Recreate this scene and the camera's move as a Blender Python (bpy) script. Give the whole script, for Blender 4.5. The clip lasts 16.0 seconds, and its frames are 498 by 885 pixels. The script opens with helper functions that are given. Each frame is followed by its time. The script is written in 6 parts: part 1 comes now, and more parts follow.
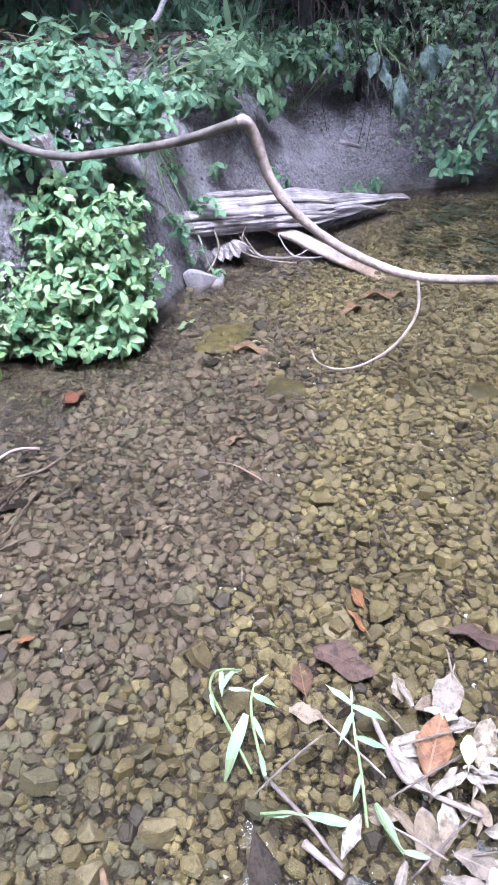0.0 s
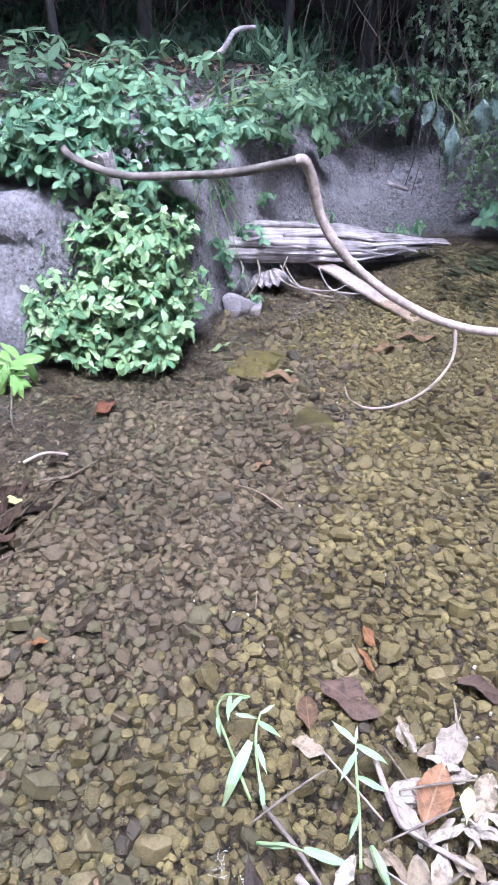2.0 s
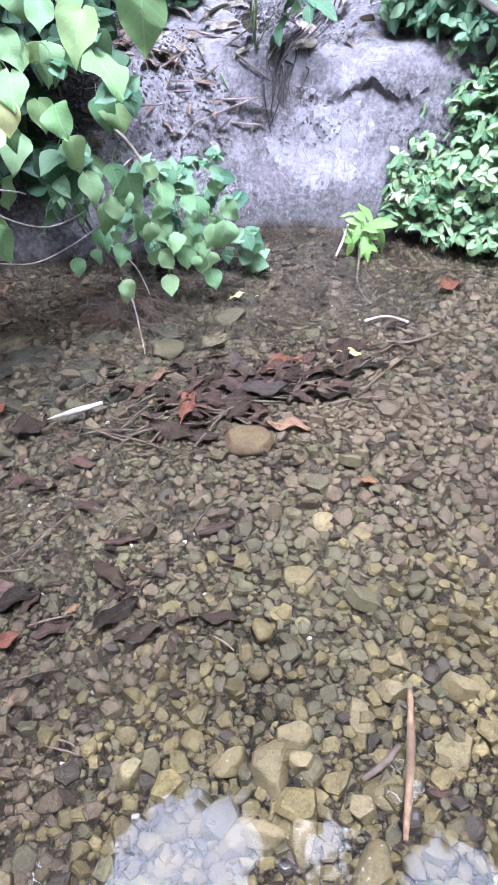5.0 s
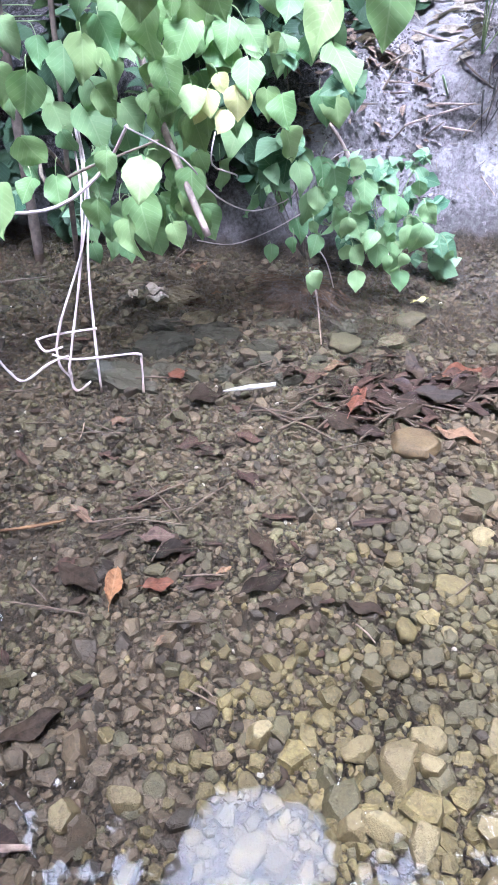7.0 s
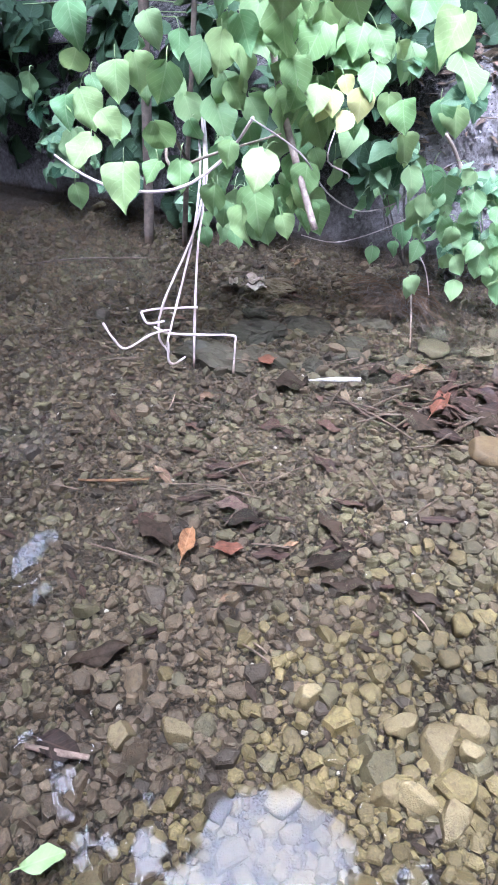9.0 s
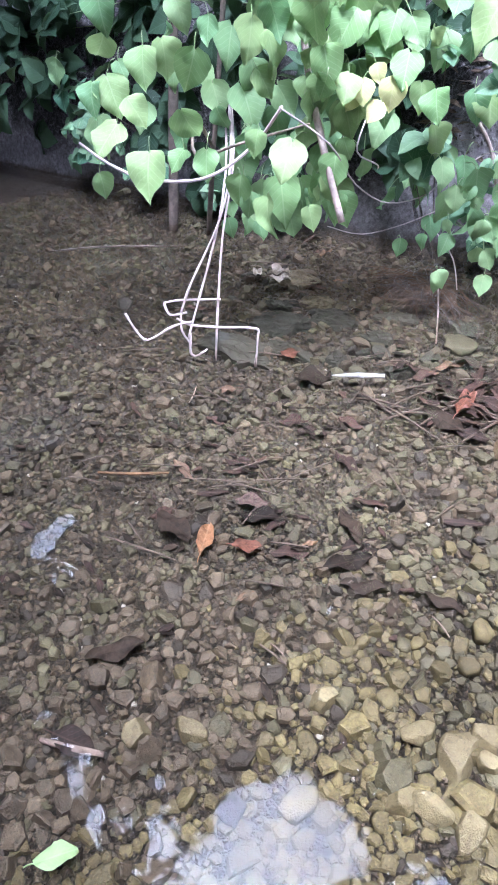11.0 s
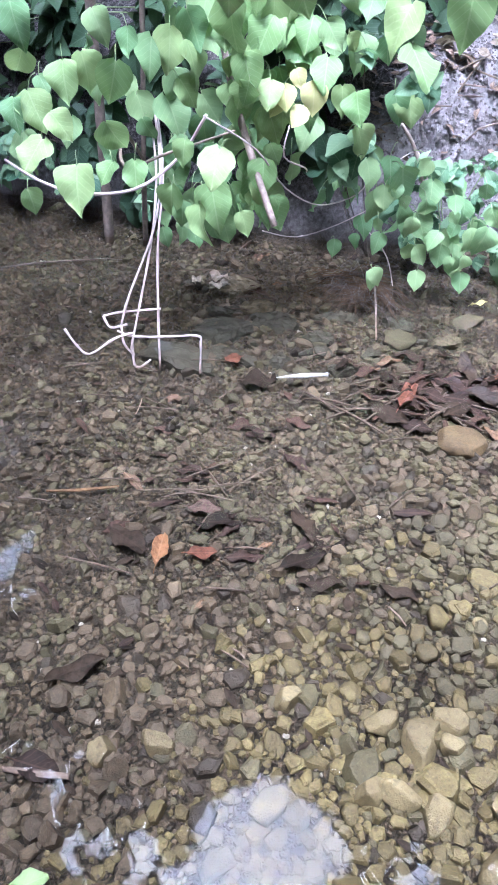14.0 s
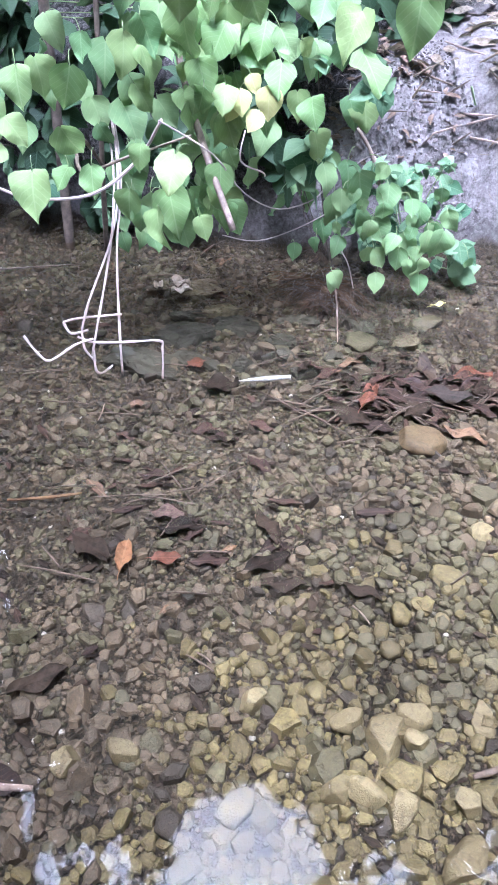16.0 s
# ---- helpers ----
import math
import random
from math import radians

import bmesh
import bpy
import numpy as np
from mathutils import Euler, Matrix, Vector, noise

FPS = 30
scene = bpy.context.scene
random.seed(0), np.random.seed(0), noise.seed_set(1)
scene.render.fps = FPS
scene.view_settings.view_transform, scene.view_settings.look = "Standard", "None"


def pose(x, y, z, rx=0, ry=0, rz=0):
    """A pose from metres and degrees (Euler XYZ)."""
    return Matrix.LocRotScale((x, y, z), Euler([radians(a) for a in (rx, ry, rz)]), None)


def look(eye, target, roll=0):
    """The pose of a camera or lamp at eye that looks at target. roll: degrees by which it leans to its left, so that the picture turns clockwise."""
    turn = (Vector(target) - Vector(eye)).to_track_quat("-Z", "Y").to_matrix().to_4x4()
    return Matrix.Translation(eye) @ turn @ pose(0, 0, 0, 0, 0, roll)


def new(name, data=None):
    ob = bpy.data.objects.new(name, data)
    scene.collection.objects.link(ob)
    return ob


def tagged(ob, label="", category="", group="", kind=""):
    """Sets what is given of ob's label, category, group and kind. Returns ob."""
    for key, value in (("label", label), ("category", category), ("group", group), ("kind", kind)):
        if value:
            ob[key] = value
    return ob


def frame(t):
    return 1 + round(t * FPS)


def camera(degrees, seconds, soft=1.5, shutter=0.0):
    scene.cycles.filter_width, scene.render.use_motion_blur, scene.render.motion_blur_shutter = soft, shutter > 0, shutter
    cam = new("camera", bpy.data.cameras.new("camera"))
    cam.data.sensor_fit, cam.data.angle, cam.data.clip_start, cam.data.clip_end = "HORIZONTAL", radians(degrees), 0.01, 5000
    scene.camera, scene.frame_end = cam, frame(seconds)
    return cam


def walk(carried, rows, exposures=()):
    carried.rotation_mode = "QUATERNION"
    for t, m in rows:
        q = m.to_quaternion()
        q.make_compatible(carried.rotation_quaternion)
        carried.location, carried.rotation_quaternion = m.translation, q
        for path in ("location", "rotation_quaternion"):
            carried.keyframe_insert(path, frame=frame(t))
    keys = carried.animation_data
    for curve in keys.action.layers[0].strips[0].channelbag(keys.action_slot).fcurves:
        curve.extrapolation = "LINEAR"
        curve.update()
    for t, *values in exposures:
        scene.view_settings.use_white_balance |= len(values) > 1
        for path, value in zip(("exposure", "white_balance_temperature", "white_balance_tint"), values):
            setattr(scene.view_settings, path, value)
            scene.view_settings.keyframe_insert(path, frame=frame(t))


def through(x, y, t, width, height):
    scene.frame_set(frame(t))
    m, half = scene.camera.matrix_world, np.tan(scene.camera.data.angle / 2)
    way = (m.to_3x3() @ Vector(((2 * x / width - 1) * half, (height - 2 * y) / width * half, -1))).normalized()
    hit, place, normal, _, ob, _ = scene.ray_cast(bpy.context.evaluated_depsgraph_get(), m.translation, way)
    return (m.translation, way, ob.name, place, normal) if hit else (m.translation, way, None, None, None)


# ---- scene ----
cam = camera(41.6, 16.0, soft=1.2)
PATH = [
    (0, (0.251, 0.285, 1.547), (0.032, 1.888, 0.372), -5.6),
    (0.5, (0.259, 0.271, 1.559), (0.076, 1.894, 0.404), -5.3),
    (1, (0.258, 0.261, 1.563), (0.069, 1.9, 0.432), -4.8),
    (1.5, (0.236, 0.26, 1.585), (0.006, 1.915, 0.486), -3.3),
    (2, (0.204, 0.259, 1.593), (-0.057, 1.894, 0.471), -0.3),
    (2.5, (0.174, 0.264, 1.598), (-0.081, 1.823, 0.372), 2.9),
    (3, (0.125, 0.239, 1.655), (-0.244, 1.708, 0.348), 5.4),
    (3.2, (0.098, 0.223, 1.67), (-0.36, 1.689, 0.388), 3.9),
    (3.5, (0.085, 0.212, 1.656), (-0.479, 1.684, 0.425), 1.6),
    (4, (0.063, 0.157, 1.609), (-0.566, 1.578, 0.35), -1.6),
    (4.5, (0.021, 0.081, 1.531), (-0.752, 1.422, 0.264), -3.4),
    (5, (-0.053, 0.037, 1.483), (-0.942, 1.244, 0.16), -3.2),
    (5.2, (-0.067, 0.026, 1.48), (-1.018, 1.184, 0.155), -4.4),
    (7.3, (-0.097, -0.107, 1.46), (-1.322, 0.809, 0.172), -2.1),
    (7.5, (-0.063, -0.125, 1.459), (-1.314, 0.765, 0.177), -1.4),
    (8, (0.003, -0.16, 1.471), (-1.304, 0.615, 0.17), -2.3),
    (8.5, (-0.002, -0.178, 1.473), (-1.331, 0.588, 0.19), -1.5),
    (9, (-0.019, -0.184, 1.464), (-1.345, 0.601, 0.19), -0.9),
    (9.2, (-0.025, -0.182, 1.475), (-1.347, 0.606, 0.199), -0.3),
    (11.3, (-0.057, -0.167, 1.471), (-1.392, 0.55, 0.164), -1.2),
    (11.5, (-0.059, -0.165, 1.465), (-1.379, 0.573, 0.156), -1.0),
    (12, (-0.039, -0.147, 1.462), (-1.328, 0.659, 0.163), -1.1),
    (12.5, (-0.034, -0.146, 1.471), (-1.296, 0.702, 0.173), -1.0),
    (13, (-0.035, -0.151, 1.465), (-1.3, 0.679, 0.158), -1.6),
    (13.5, (-0.031, -0.15, 1.474), (-1.3, 0.705, 0.187), -1.7),
    (14, (-0.033, -0.15, 1.474), (-1.308, 0.689, 0.181), -2.0),
    (14.5, (-0.028, -0.137, 1.471), (-1.287, 0.722, 0.177), -1.8),
    (15, (-0.027, -0.131, 1.47), (-1.279, 0.742, 0.178), -2.2),
    (15.5, (-0.018, -0.124, 1.468), (-1.258, 0.774, 0.182), -2.0),
    (16, (-0.012, -0.131, 1.471), (-1.243, 0.784, 0.188), -1.2),
]
walk(cam, [(t, look(eye, target, roll)) for t, eye, target, roll in PATH], [(0.0, 0.22, 4980, 17), (1.5, 0.2, 4980, 17), (3.0, 0.1, 4980, 17), (4.5, 0.32, 4980, 17), (8.0, 0.58, 4980, 17), (12.0, 0.53, 4980, 17), (16.0, 0.5, 4980, 17)])


# ---- world and light ----
world = bpy.data.worlds.new("overcast_sky")
scene.world = world
world.use_nodes = True
wn, wl = world.node_tree.nodes, world.node_tree.links
sky = wn.new("ShaderNodeTexSky")
sky.sky_type, sky.sun_disc = "NISHITA", False
sky.sun_elevation, sky.sun_rotation, sky.air_density, sky.dust_density = radians(76), radians(159), 1.0, 4.0
grey = wn.new("ShaderNodeHueSaturation")
grey.inputs["Saturation"].default_value = 0.32
grey.inputs["Value"].default_value = 15.0
wl.new(sky.outputs[0], grey.inputs["Color"])
wl.new(grey.outputs[0], wn["Background"].inputs["Color"])
wn["Background"].inputs["Strength"].default_value = 0.15

sun = new("sun", bpy.data.lights.new("sun", "SUN"))
sun.data.energy, sun.data.angle, sun.data.color = 1.5, radians(10), (1.0, 0.98, 0.96)
sun.matrix_world = look((-0.2, -0.1, 8.5), (-0.9, 1.7, 0.0))


# ---- materials ----
class Mat:
    """A small wrapper for building one node material."""

    def __init__(self, name, rough=0.6):
        self.m = bpy.data.materials.new(name)
        self.m.use_nodes = True
        self.n, self.l = self.m.node_tree.nodes, self.m.node_tree.links
        self.p = self.n["Principled BSDF"]
        self.out = self.n["Material Output"]
        self.p.inputs["Roughness"].default_value = rough
        self.where = self.n.new("ShaderNodeNewGeometry")

    def put(self, socket, value):
        if hasattr(value, "is_output"):
            self.l.new(value, socket)
        else:
            socket.default_value = value

    def noise(self, scale, detail=4.0, rough=0.55, vec=None, out="Fac"):
        t = self.n.new("ShaderNodeTexNoise")
        t.inputs["Scale"].default_value, t.inputs["Detail"].default_value, t.inputs["Roughness"].default_value = scale, detail, rough
        self.l.new(vec or self.where.outputs["Position"], t.inputs["Vector"])
        return t.outputs[out]

    def cells(self, scale, feature="F1", vec=None, out="Distance"):
        t = self.n.new("ShaderNodeTexVoronoi")
        t.feature = feature
        t.inputs["Scale"].default_value = scale
        self.l.new(vec or self.where.outputs["Position"], t.inputs["Vector"])
        return t.outputs[out]

    def stretch(self, sx, sy, sz, vec=None):
        t = self.n.new("ShaderNodeMapping")
        t.inputs["Scale"].default_value = (sx, sy, sz)
        self.l.new(vec or self.where.outputs["Position"], t.inputs["Vector"])
        return t.outputs[0]

    def ramp(self, fac, stops):
        t = self.n.new("ShaderNodeValToRGB")
        e = t.color_ramp.elements
        while len(e) < len(stops):
            e.new(0.5)
        for el, (pos, col) in zip(e, stops):
            el.position, el.color = pos, (*col, 1.0) if len(col) == 3 else col
        self.put(t.inputs[0], fac)
        return t.outputs[0]

    def mix(self, fac, a, b, kind="MIX"):
        t = self.n.new("ShaderNodeMix")
        t.data_type, t.blend_type = "RGBA", kind
        for s, v in ((t.inputs[0], fac), (t.inputs[6], a), (t.inputs[7], b)):
            self.put(s, (*v, 1.0) if isinstance(v, tuple) and len(v) == 3 else v)
        return t.outputs[2]

    def math(self, op, a, b=0.0, c=0.0):
        t = self.n.new("ShaderNodeMath")
        t.operation = op
        for s, v in zip(t.inputs, (a, b, c)):
            self.put(s, v)
        return t.outputs[0]

    def chance(self):
        """A random number for each object and each loose piece of a joined mesh."""
        o = self.n.new("ShaderNodeObjectInfo")
        return self.math("FRACT", self.math("ADD", o.outputs["Random"], self.where.outputs["Random Per Island"]))

    def bump(self, height, strength, distance):
        t = self.n.new("ShaderNodeBump")
        t.inputs["Strength"].default_value, t.inputs["Distance"].default_value = strength, distance
        self.put(t.inputs["Height"], height)
        self.l.new(t.outputs[0], self.p.inputs["Normal"])
        return t.outputs[0]

    def colour(self, value):
        self.put(self.p.inputs["Base Color"], value)
        return self.m


def stone_material(name, light, dark, rough=0.55, silt=(0.13, 0.107, 0.082), cover=0.8):
    """Stone in its own tone, one tone a piece, with a film of silt and algae in patches."""
    k = Mat(name, rough)
    c = k.ramp(k.chance(), [(0.0, dark), (0.5, tuple((a + b) / 2 for a, b in zip(light, dark))), (1.0, light)])
    c = k.mix(k.ramp(k.noise(24, 6, 0.7), [(0.38, (0, 0, 0)), (0.56, (cover, cover, cover))]), c, silt)
    c = k.mix(k.ramp(k.noise(3.4, 8, 0.72), [(0.47, (0, 0, 0)), (0.58, (cover, cover, cover))]), c, k.mix(0.6, c, tuple(v * 0.9 for v in silt)))
    c = k.mix(k.ramp(k.noise(75, 4, 0.7), [(0.50, (0, 0, 0)), (0.66, (0.7, 0.7, 0.7))]), c, k.mix(0.65, c, (0.035, 0.03, 0.022)))
    c = k.mix(k.ramp(k.noise(190, 3, 0.7), [(0.56, (0, 0, 0)), (0.72, (0.5, 0.5, 0.5))]), c, tuple(min(1, v * 1.35) for v in light))
    c = k.mix(1.0, c, k.ramp(k.noise(2.1, 5, 0.62), [(0.36, (0.66, 0.63, 0.61)), (0.5, (0.95, 0.94, 0.92)), (0.64, (1.12, 1.1, 1.06))]), "MULTIPLY")
    k.bump(k.math("ADD", k.math("ADD", k.noise(70, 4, 0.6), k.noise(260, 2)), k.math("MULTIPLY", k.noise(17, 5, 0.7), 1.5)), 0.75, 0.005)
    return k.colour(c)


def leaf_material(name, light, dark, vein, through=0.22, rough=0.45):
    k = Mat(name, rough)
    uv = k.n.new("ShaderNodeUVMap")
    sep = k.n.new("ShaderNodeSeparateXYZ")
    k.l.new(uv.outputs[0], sep.inputs[0])
    u, v = sep.outputs[0], sep.outputs[1]
    side = k.math("ABSOLUTE", u)
    k.p.inputs["Specular IOR Level"].default_value = 0.14
    rib = k.math("LESS_THAN", side, 0.035)
    slant = k.math("FRACT", k.math("MULTIPLY", k.math("SUBTRACT", v, k.math("MULTIPLY", side, 0.45)), 7.0))
    veins = k.math("MAXIMUM", rib, k.math("MULTIPLY", k.math("LESS_THAN", slant, 0.13), 0.55))
    c = k.ramp(k.chance(), [(0.0, dark), (0.55, tuple(0.5 * a + 0.5 * b for a, b in zip(light, dark))), (1.0, light)])
    c = k.mix(k.math("MULTIPLY", k.noise(45, 4), 0.35), c, tuple(0.7 * a for a in dark))
    if through < 0.2:
        c = k.mix(k.ramp(k.noise(38, 5, 0.7), [(0.46, (0, 0, 0)), (0.62, (0.75, 0.75, 0.75))]), c, tuple(0.45 * a for a in dark))
    c = k.mix(k.math("MULTIPLY", veins, 0.32), c, vein)
    spot = k.ramp(k.noise(150, 3, 0.7), [(0.68, (0, 0, 0)), (0.76, (1, 1, 1))])
    c = k.mix(k.math("MULTIPLY", spot, 0.5), c, (0.16, 0.12, 0.05))
    k.bump(k.math("SUBTRACT", k.noise(60, 3), k.math("MULTIPLY", veins, 1.2)), 0.7, 0.004)
    k.colour(c)
    t = k.n.new("ShaderNodeBsdfTranslucent")
    k.put(t.inputs[0], k.mix(0.25, c, (0.34, 0.47, 0.13)))
    m = k.n.new("ShaderNodeMixShader")
    m.inputs[0].default_value = through
    k.l.new(k.p.outputs[0], m.inputs[1])
    k.l.new(t.outputs[0], m.inputs[2])
    k.l.new(m.outputs[0], k.out.inputs[0])
    return k.m


def wood_material(name, light, dark, scale=(3, 3, 40), rough=0.8, axis="z"):
    k = Mat(name, rough)
    tex = k.n.new("ShaderNodeTexCoord")
    grain = k.noise(1.0, 6, 0.65, k.stretch(*scale, vec=tex.outputs["Object"]))
    c = k.ramp(grain, [(0.3, dark), (0.52, tuple((a + b) / 2 for a, b in zip(light, dark))), (0.7, light)])
    c = k.mix(k.ramp(k.noise(9, 4), [(0.42, (0, 0, 0)), (0.7, (0.7, 0.7, 0.7))]), c, tuple(v * 0.55 for v in dark))
    k.bump(k.math("ADD", grain, k.math("MULTIPLY", k.noise(160, 3), 0.4)), 0.8, 0.006)
    return k.colour(c)


def ground_material():
    """Grey silty bank soil, wet grit on the stream bed, leaf mould on the slope above."""
    k = Mat("stream_soil", 0.85)
    height = k.n.new("ShaderNodeSeparateXYZ")
    k.l.new(k.where.outputs["Position"], height.inputs[0])
    z = height.outputs[2]
    big, mid, fine = k.noise(1.7, 5, 0.6), k.noise(9, 6, 0.65), k.noise(85, 4, 0.7)
    silt = k.ramp(mid, [(0.3, (0.23, 0.2, 0.203)), (0.48, (0.30, 0.267, 0.273)), (0.6, (0.345, 0.312, 0.32)), (0.72, (0.385, 0.35, 0.36))])
    silt = k.mix(k.ramp(big, [(0.5, (0, 0, 0)), (0.66, (0.6, 0.6, 0.6))]), silt, (0.28, 0.25, 0.245))
    mould = k.ramp(fine, [(0.3, (0.018, 0.015, 0.011)), (0.55, (0.045, 0.036, 0.025)), (0.75, (0.10, 0.08, 0.055))])
    crumb = k.ramp(k.noise(45, 5, 0.7), [(0.32, (0.10, 0.086, 0.086)), (0.5, (0.21, 0.185, 0.188)), (0.66, (0.33, 0.298, 0.304))])
    bank = k.mix(k.ramp(k.noise(2.3, 9, 0.66), [(0.44, (0, 0, 0)), (0.54, (1, 1, 1))]), silt, crumb)
    pebbly = k.ramp(k.noise(48, 7, 0.85), [(0.40, (0.007, 0.006, 0.006)), (0.5, (0.055, 0.048, 0.048)), (0.57, (0.14, 0.123, 0.125)), (0.64, (0.27, 0.244, 0.248))])
    left = k.math("ADD", height.outputs[0], k.math("MULTIPLY", k.math("SUBTRACT", big, 0.5), 0.9))
    left = k.math("ADD", left, k.math("MULTIPLY", k.ramp(k.math("MULTIPLY", height.outputs[1], 0.3), [(0.57, (0, 0, 0)), (0.64, (1, 1, 1))]), 0.35))
    bank = k.mix(k.ramp(k.math("ADD", left, 3.0), [(0.74, (1, 1, 1)), (0.88, (0, 0, 0))]), bank, pebbly)
    bank = k.mix(k.ramp(k.math("ADD", k.math("ADD", height.outputs[1], 1.1), k.math("MULTIPLY", k.math("SUBTRACT", big, 0.5), 0.6)), [(0.80, (1, 1, 1)), (0.95, (0, 0, 0))]), bank, mould)
    foot = k.math("ADD", z, k.math("MULTIPLY", k.math("SUBTRACT", k.noise(5, 7, 0.7), 0.5), 0.7))
    bank = k.mix(k.ramp(foot, [(0.2, (1, 1, 1)), (0.32, (0, 0, 0))]), bank, crumb)
    # a clean pale patch of clay below the crack
    off = k.n.new("ShaderNodeVectorMath")
    off.operation = "SUBTRACT"
    k.l.new(k.where.outputs["Position"], off.inputs[0])
    off.inputs[1].default_value = (-1.72, 3.0, 0.47)
    reach = k.n.new("ShaderNodeVectorMath")
    reach.operation = "LENGTH"
    k.l.new(off.outputs[0], reach.inputs[0])
    patch = k.math("ADD", reach.outputs["Value"], k.math("MULTIPLY", k.math("SUBTRACT", k.noise(7, 7, 0.65), 0.5), 0.5))
    bank = k.mix(k.ramp(patch, [(0.21, (1, 1, 1)), (0.235, (0, 0, 0))]), bank, k.ramp(mid, [(0.35, (0.35, 0.317, 0.328)), (0.65, (0.42, 0.384, 0.395))]))
    up = k.math("ADD", k.math("SUBTRACT", z, 1.02), k.math("MULTIPLY", k.math("SUBTRACT", mid, 0.5), 0.9))
    bank = k.mix(k.ramp(up, [(0.0, (0, 0, 0)), (0.15, (1, 1, 1))]), bank, mould)
    tint = k.n.new("ShaderNodeSeparateColor")
    k.l.new(k.cells(95, out="Color"), tint.inputs[0])
    # grit tones and cell edges coloured dark to stand for shade between stones
    bed = k.ramp(tint.outputs[0], [(0.0, (0.018, 0.014, 0.011)), (0.5, (0.052, 0.041, 0.03)), (0.85, (0.095, 0.076, 0.057)), (1.0, (0.17, 0.14, 0.108))])
    gaps = k.cells(95, "DISTANCE_TO_EDGE")
    bed = k.mix(k.ramp(gaps, [(0.0, (1, 1, 1)), (0.16, (0, 0, 0))]), bed, (0.016, 0.013, 0.011))
    calm = k.ramp(k.noise(3.4, 8, 0.72), [(0.47, (0, 0, 0)), (0.58, (0.8, 0.8, 0.8))])
    calm = k.math("MAXIMUM", calm, k.ramp(k.math("ADD", k.math("MULTIPLY", height.outputs[0], -0.5), k.math("MULTIPLY", k.math("SUBTRACT", big, 0.5), 0.5)), [(0.42, (0, 0, 0)), (0.8, (0.45, 0.45, 0.45))]))
    bed = k.mix(calm, bed, k.ramp(mid, [(0.3, (0.062, 0.05, 0.04)), (0.55, (0.112, 0.091, 0.071)), (0.75, (0.16, 0.133, 0.105))]))
    bed = k.mix(k.ramp(k.noise(30, 5), [(0.5, (0, 0, 0)), (0.7, (0.6, 0.6, 0.6))]), bed, (0.07, 0.058, 0.045))
    bed = k.mix(1.0, bed, k.ramp(k.noise(2.1, 5, 0.62), [(0.36, (0.66, 0.63, 0.61)), (0.5, (0.95, 0.94, 0.92)), (0.64, (1.12, 1.1, 1.06))]), "MULTIPLY")
    bed = k.mix(1.0, bed, k.ramp(k.noise(55, 7, 0.78), [(0.36, (0.4, 0.38, 0.36)), (0.5, (0.95, 0.94, 0.92)), (0.64, (1.45, 1.42, 1.38))]), "MULTIPLY")
    bank = k.mix(1.0, bank, k.ramp(k.noise(42, 7, 0.78), [(0.36, (0.62, 0.6, 0.6)), (0.5, (0.97, 0.97, 0.97)), (0.64, (1.12, 1.12, 1.12))]), "MULTIPLY")
    wet = k.math("ADD", z, k.math("MULTIPLY", k.math("SUBTRACT", mid, 0.5), 0.25))
    k.put(k.p.inputs["Roughness"], k.ramp(wet, [(0.05, (0.4, 0.4, 0.4)), (0.2, (0.9, 0.9, 0.9))]))
    damp = k.mix(k.ramp(wet, [(0.10, (1, 1, 1)), (0.22, (0, 0, 0))]), bank, k.mix(0.5, bank, (0.05, 0.042, 0.038)))
    c = k.mix(k.ramp(wet, [(0.03, (1, 1, 1)), (0.07, (0, 0, 0))]), damp, bed)
    under_water = k.ramp(wet, [(0.03, (1, 1, 1)), (0.07, (0, 0, 0))])
    pits = k.math("MULTIPLY", k.math("MULTIPLY", k.math("MINIMUM", gaps, 0.3), 3.0), under_water)
    clods = k.math("MULTIPLY", k.noise(16, 8, 0.75), 3.0)
    k.bump(k.math("ADD", k.math("ADD", k.math("ADD", fine, clods), k.math("MULTIPLY", k.noise(300, 2), 0.4)), pits), 0.8, 0.012)
    return k.colour(c)


def water_material():
    """Clear running water: what lies under it shows through, the sky and trees are mirrored in it."""
    k = Mat("clear_water", 0.0)
    k.n.remove(k.p)
    ripple = k.math("ADD", k.noise(5.0, 3, 0.5, k.stretch(0.8, 1.6, 1)), k.math("MULTIPLY", k.noise(26, 3, 0.5), 0.07))
    b = k.n.new("ShaderNodeBump")
    b.inputs["Strength"].default_value, b.inputs["Distance"].default_value = 0.055, 0.02
    k.put(b.inputs["Height"], ripple)
    f = k.n.new("ShaderNodeFresnel")
    f.inputs["IOR"].default_value = 1.385
    g = k.n.new("ShaderNodeBsdfGlossy")
    g.inputs["Roughness"].default_value = 0.008
    t = k.n.new("ShaderNodeBsdfTransparent")
    t.inputs[0].default_value = (0.87, 0.835, 0.775, 1)
    m = k.n.new("ShaderNodeMixShader")
    for s in (f.inputs["Normal"], g.inputs["Normal"]):
        k.l.new(b.outputs[0], s)
    k.l.new(f.outputs[0], m.inputs[0])
    k.l.new(t.outputs[0], m.inputs[1])
    k.l.new(g.outputs[0], m.inputs[2])
    k.l.new(m.outputs[0], k.out.inputs[0])
    return k.m


